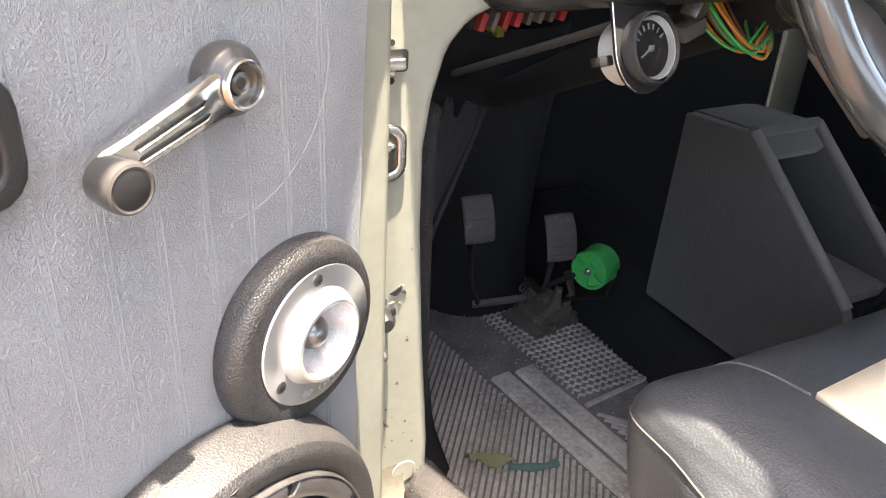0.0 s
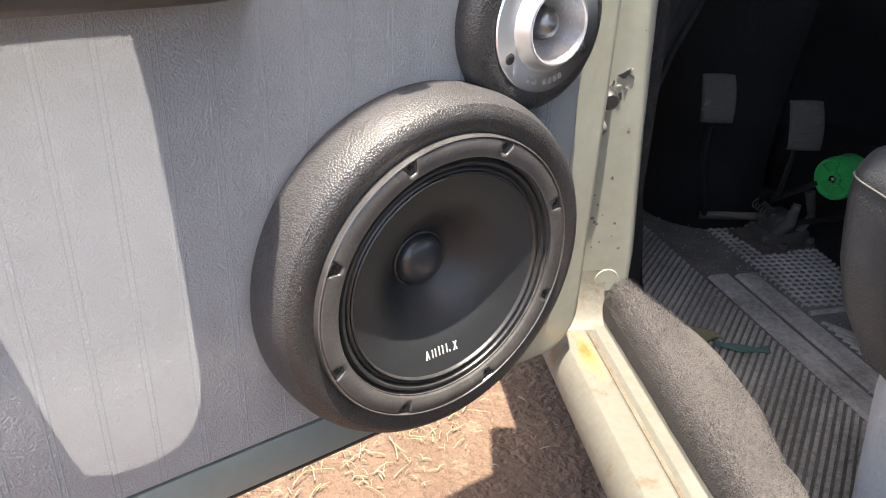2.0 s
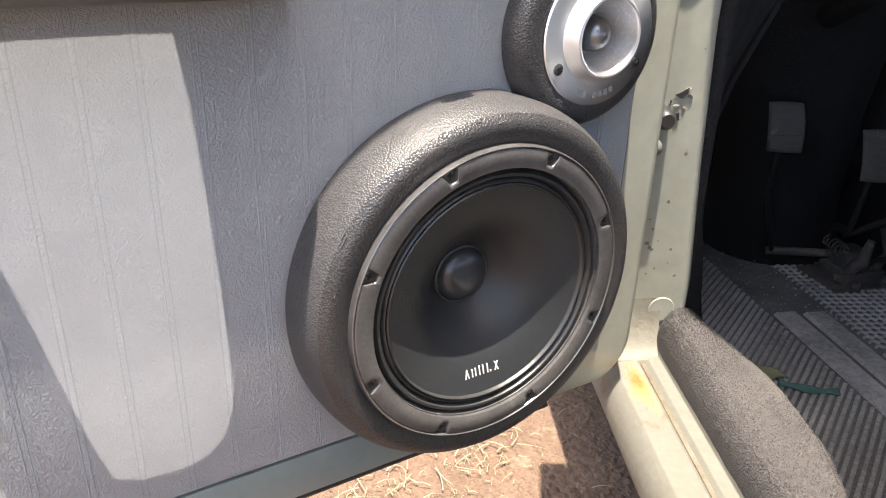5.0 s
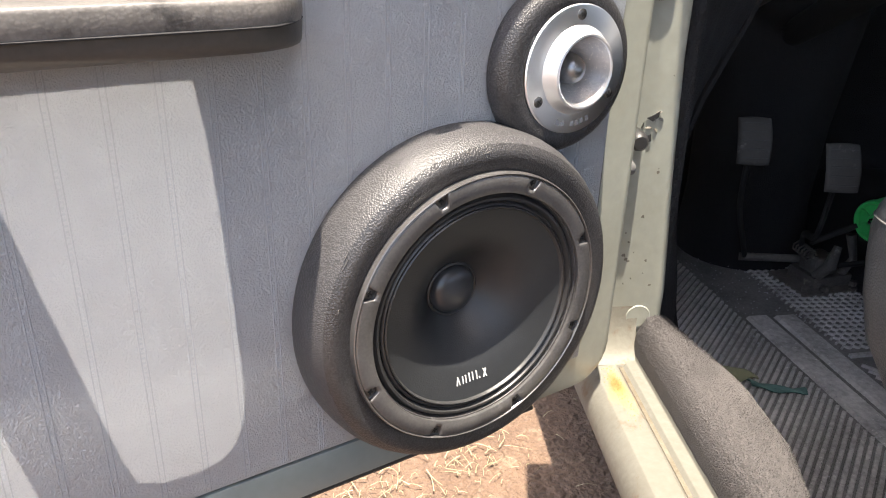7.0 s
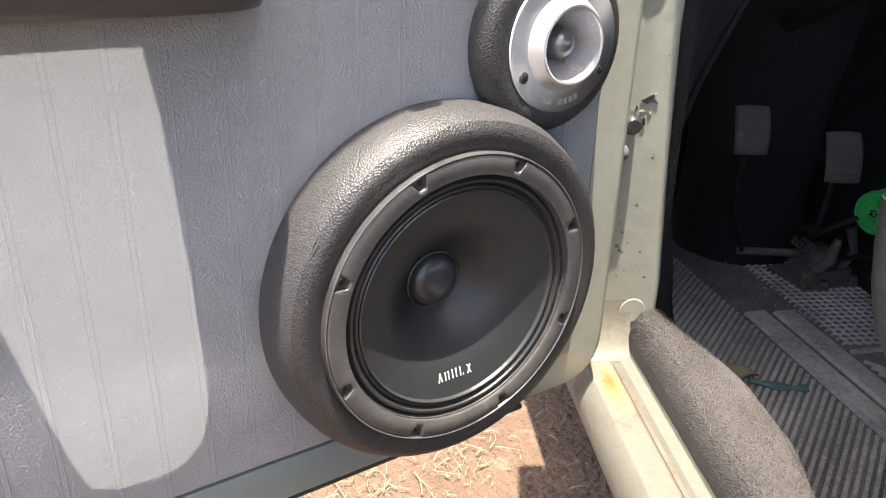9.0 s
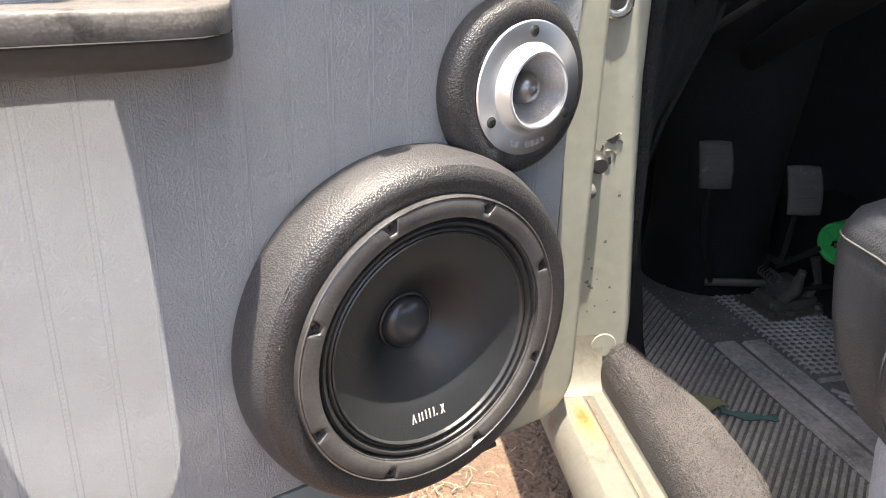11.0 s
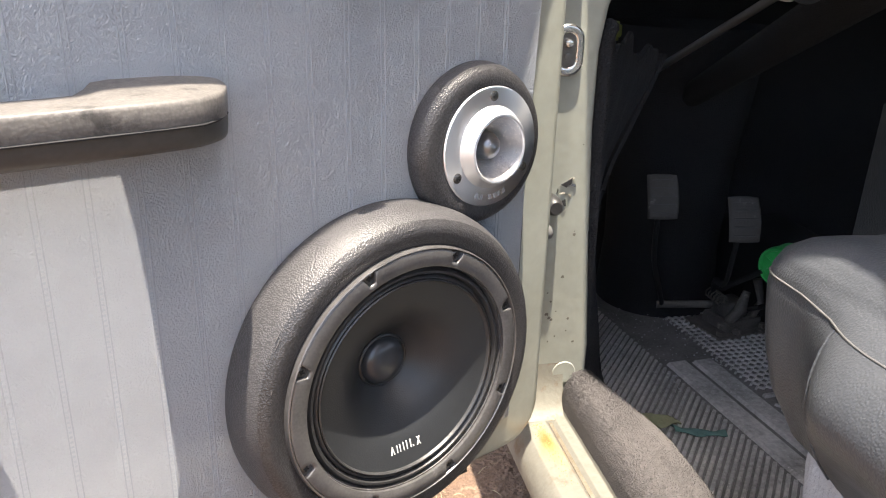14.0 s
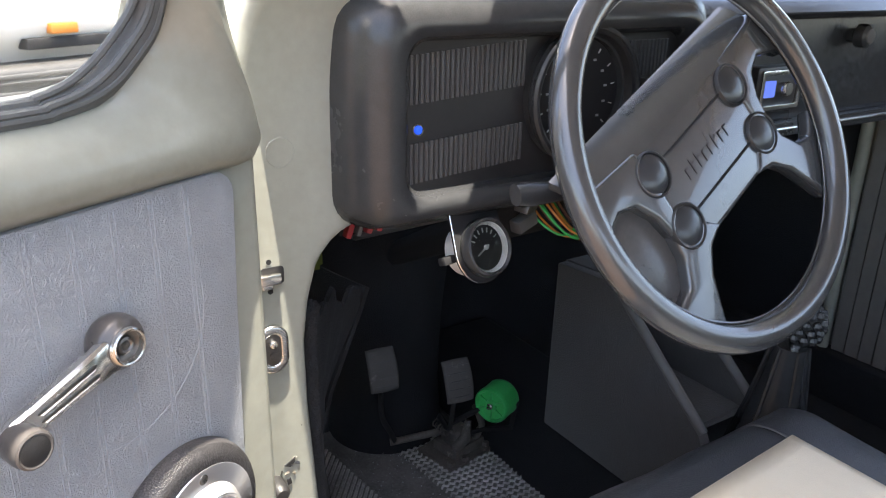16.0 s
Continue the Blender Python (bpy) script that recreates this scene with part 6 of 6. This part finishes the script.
    for x, y, z in ((0.115, 0.20, 0.715), (0.16, 0.14, 0.775)):
        y_ = thing("yellow_connector", (x, y, z), CAR, "small yellow green wire connector on a black lead", "connector", "connectors")
        part("plug", merged(box(x - 0.009, x + 0.009, y - 0.006, y + 0.006, z - 0.007, z + 0.007, 0.002), box(x - 0.004, x + 0.004, y - 0.009, y, z - 0.011, z + 0.011, 0.001)), YELLOW, y_)
        part("lead", tube(smooth_path([(x, y, z), (x - 0.01, y + 0.02, z + 0.03), (x + 0.01, y + 0.03, z + 0.12)], 5), 0.0022, 6), BLACK, y_)


def steering():
    col = thing("steering_column", (0.345, -0.05, 0.86), CAR, "black steering column with a grey stalk", "steering column")
    n = Vector((0, -0.894, 0.448))
    c = Vector((0.3555, -0.1353, 0.8846))
    part("tube", tube([c - n * 0.02, c - n * 0.20, c - n * 0.7], [0.034, 0.030, 0.018], 20), FELT, col)
    part("shroud", tube([c - n * 0.035, c - n * 0.05, c - n * 0.10, c - n * 0.12], [0.040, 0.048, 0.046, 0.036], 20), DASH, col)
    part("stalk", tube([(0.32, -0.088, 0.853), (0.27, -0.098, 0.856), (0.215, -0.106, 0.861), (0.175, -0.108, 0.864), (0.166, -0.108, 0.865)], [0.008, 0.0075, 0.0095, 0.0115, 0.010], 12, flat=0.75), DASH, col, "flat ended black stalk")
    w = thing("steering_wheel", c, CAR, "black four spoke steering wheel with four round buttons", "steering wheel")
    v = Vector((0, 0.448, 0.894))
    fr = Matrix((( 1, 0, 0, c.x), (0, v.y, n.y, c.y), (0, v.z, n.z, c.z), (0, 0, 0, 1))) @ pose(0, 0, 0, 0, 0, 28.9) @ Matrix.Scale(0.94, 4)
    R = 0.181
    part("rim", moved(spin([(R + 0.0145 * math.cos(k * math.tau / 20), 0.022 + 0.0135 * math.sin(k * math.tau / 20)) for k in range(20)], "z", seg=96, closed=True), fr), WHEEL, w, "thick black moulded rim")
    part("rim_line", moved(spin([(R - 0.0148 + 0.0014 * math.cos(k * math.tau / 8), 0.019 + 0.0014 * math.sin(k * math.tau / 8)) for k in range(8)], "z", seg=96, closed=True), fr), WHEEL, w, "thin moulded line inside the rim")
    hub = prism([(-0.099, 0.054), (-0.094, -0.030), (-0.088, -0.050), (-0.062, -0.061), (0.062, -0.061), (0.088, -0.050), (0.094, -0.030), (0.099, 0.054)], "z", -0.022, 0.012, 0.006, 3)
    part("hub_pad", moved(hub, fr), WHEEL, w, "grained black hub pad")
    slope = patch(lambda u, q: (-0.160 + 0.320 * u, 0.050 + 0.036 * q, 0.0125 - 0.004 * q - 0.020 * q * q), 32, 6, 0.008)
    part("top_slope", moved(slope, fr), WHEEL, w, "smooth upper slope of the hub")
    part("boss", moved(spin([(0.045, -0.05), (0.05, -0.02), (0.06, -0.018)], "z", seg=32), fr), WHEEL, w)
    for sx in (-1, 1):
        up = prism([(sx * 0.080, 0.055), (sx * 0.150, 0.060), (sx * 0.166, 0.066), (sx * 0.176, 0.034), (sx * 0.178, 0.004), (sx * 0.165, 0.016), (sx * 0.138, 0.026), (sx * 0.116, 0.018), (sx * 0.104, -0.004), (sx * 0.100, -0.030), (sx * 0.080, -0.030)], "z", -0.004, 0.0140, 0.005, 3)
        part("spoke", moved(up, fr), WHEEL, w)
        low = prism([(sx * 0.080, -0.020), (sx * 0.100, -0.028), (sx * 0.104, -0.052), (sx * 0.120, -0.074), (sx * 0.142, -0.080), (sx * 0.164, -0.058), (sx * 0.158, -0.094), (sx * 0.112, -0.142), (sx * 0.104, -0.122), (sx * 0.086, -0.086), (sx * 0.066, -0.066), (sx * 0.040, -0.059)], "z", -0.004, 0.0140, 0.005, 3)
        part("spoke", moved(low, fr), WHEEL, w)
        for sy in (-1, 1):
            b = fr @ Matrix.Translation((sx * 0.0780, sy * 0.0300 - 0.003, 0.0130))
            part("button", moved(spin([(0, 0.0046), (0.007, 0.0043), (0.013, 0.0032), (0.0178, 0.0012), (0.0190, 0.0004), (0.0195, -0.003)], "z", seg=40), b), CAP, w, "domed glossy horn button")
            part("button_ring", moved(spin([(0.0194, -0.002), (0.0200, 0.0018), (0.0212, 0.0024), (0.0224, 0.0010), (0.0228, -0.004)], "z", seg=40), b), RUBBER, w)
    part("recess_plate", moved(prism([(-0.178, 0.010), (-0.140, 0.030), (-0.102, 0.020), (-0.092, -0.030), (-0.100, -0.066), (-0.128, -0.088), (-0.168, -0.068)], "z", -0.006, 0.001, 0.003), fr), BROWNPL, w, "smooth recessed infill between two spokes")
    for sy in (-1, 1):
        part("hub_groove", moved(box(-0.056, 0.056, sy * 0.030 - 0.0012, sy * 0.030 + 0.0012, 0.0105, 0.0128), fr), BLACK, w)
    for k in range(8):
        x = -0.038 + 0.0108 * k
        part("mark", moved(merged(box(x - 0.0034, x - 0.0020, -0.006, 0.0055 if k not in (1, 2, 5) else 0.010, 0.0115, 0.0125), box(x - 0.0020, x + 0.0022, 0.004, 0.0055, 0.0115, 0.0125)), fr), BLACK, w)


def gear_lever():
    g = thing("gear_lever", (0.64, -0.06, 0.335), CAR, "black gear lever with a pleated boot and beaded knob", "gear lever")
    part("boot", tube([(0.64, -0.06, 0.334), (0.64, -0.075, 0.42), (0.64, -0.088, 0.50), (0.64, -0.094, 0.595)], [0.060, 0.046, 0.036, 0.021], 20), DASH, g)
    for k in range(6):
        a = k * math.tau / 6
        part("pleat", tube([(0.64 + r * math.cos(a), y + r * math.sin(a), z) for r, y, z in ((0.059, -0.06, 0.34), (0.046, -0.075, 0.42), (0.036, -0.088, 0.50), (0.0215, -0.094, 0.594))], 0.003, 6), DASH, g)
    part("stick", tube([(0.64, -0.09, 0.55), (0.64, -0.104, 0.625)], 0.007, 10), CHROME, g)
    part("knob", spin([(0.012, -0.028), (0.018, -0.02), (0.021, 0.0), (0.019, 0.016), (0.012, 0.026), (0, 0.029)], "z", (0.64, -0.106, 0.630), 24), DASH, g)
    for r in range(4):
        for k in range(10):
            a = k * math.tau / 10 + r * 0.3
            rr = (0.018, 0.0215, 0.0215, 0.018)[r]
            part("bead", spin([(0, 0.0062), (0.0045, 0.0045), (0.0062, 0), (0.0045, -0.0045), (0, -0.0062)], "z", (0.64 + rr * math.cos(a), -0.106 + rr * math.sin(a), 0.614 + 0.0108 * r), 8), DASH, g)


ground()
surroundings()
car = car_body()
car_door(car)
woofer()
tweeter()
carpet()
carpet_fuzz()
floor_mat()
pedals()
seat()
speaker_box()
dashboard()
under_dash()
steering()
gear_lever()
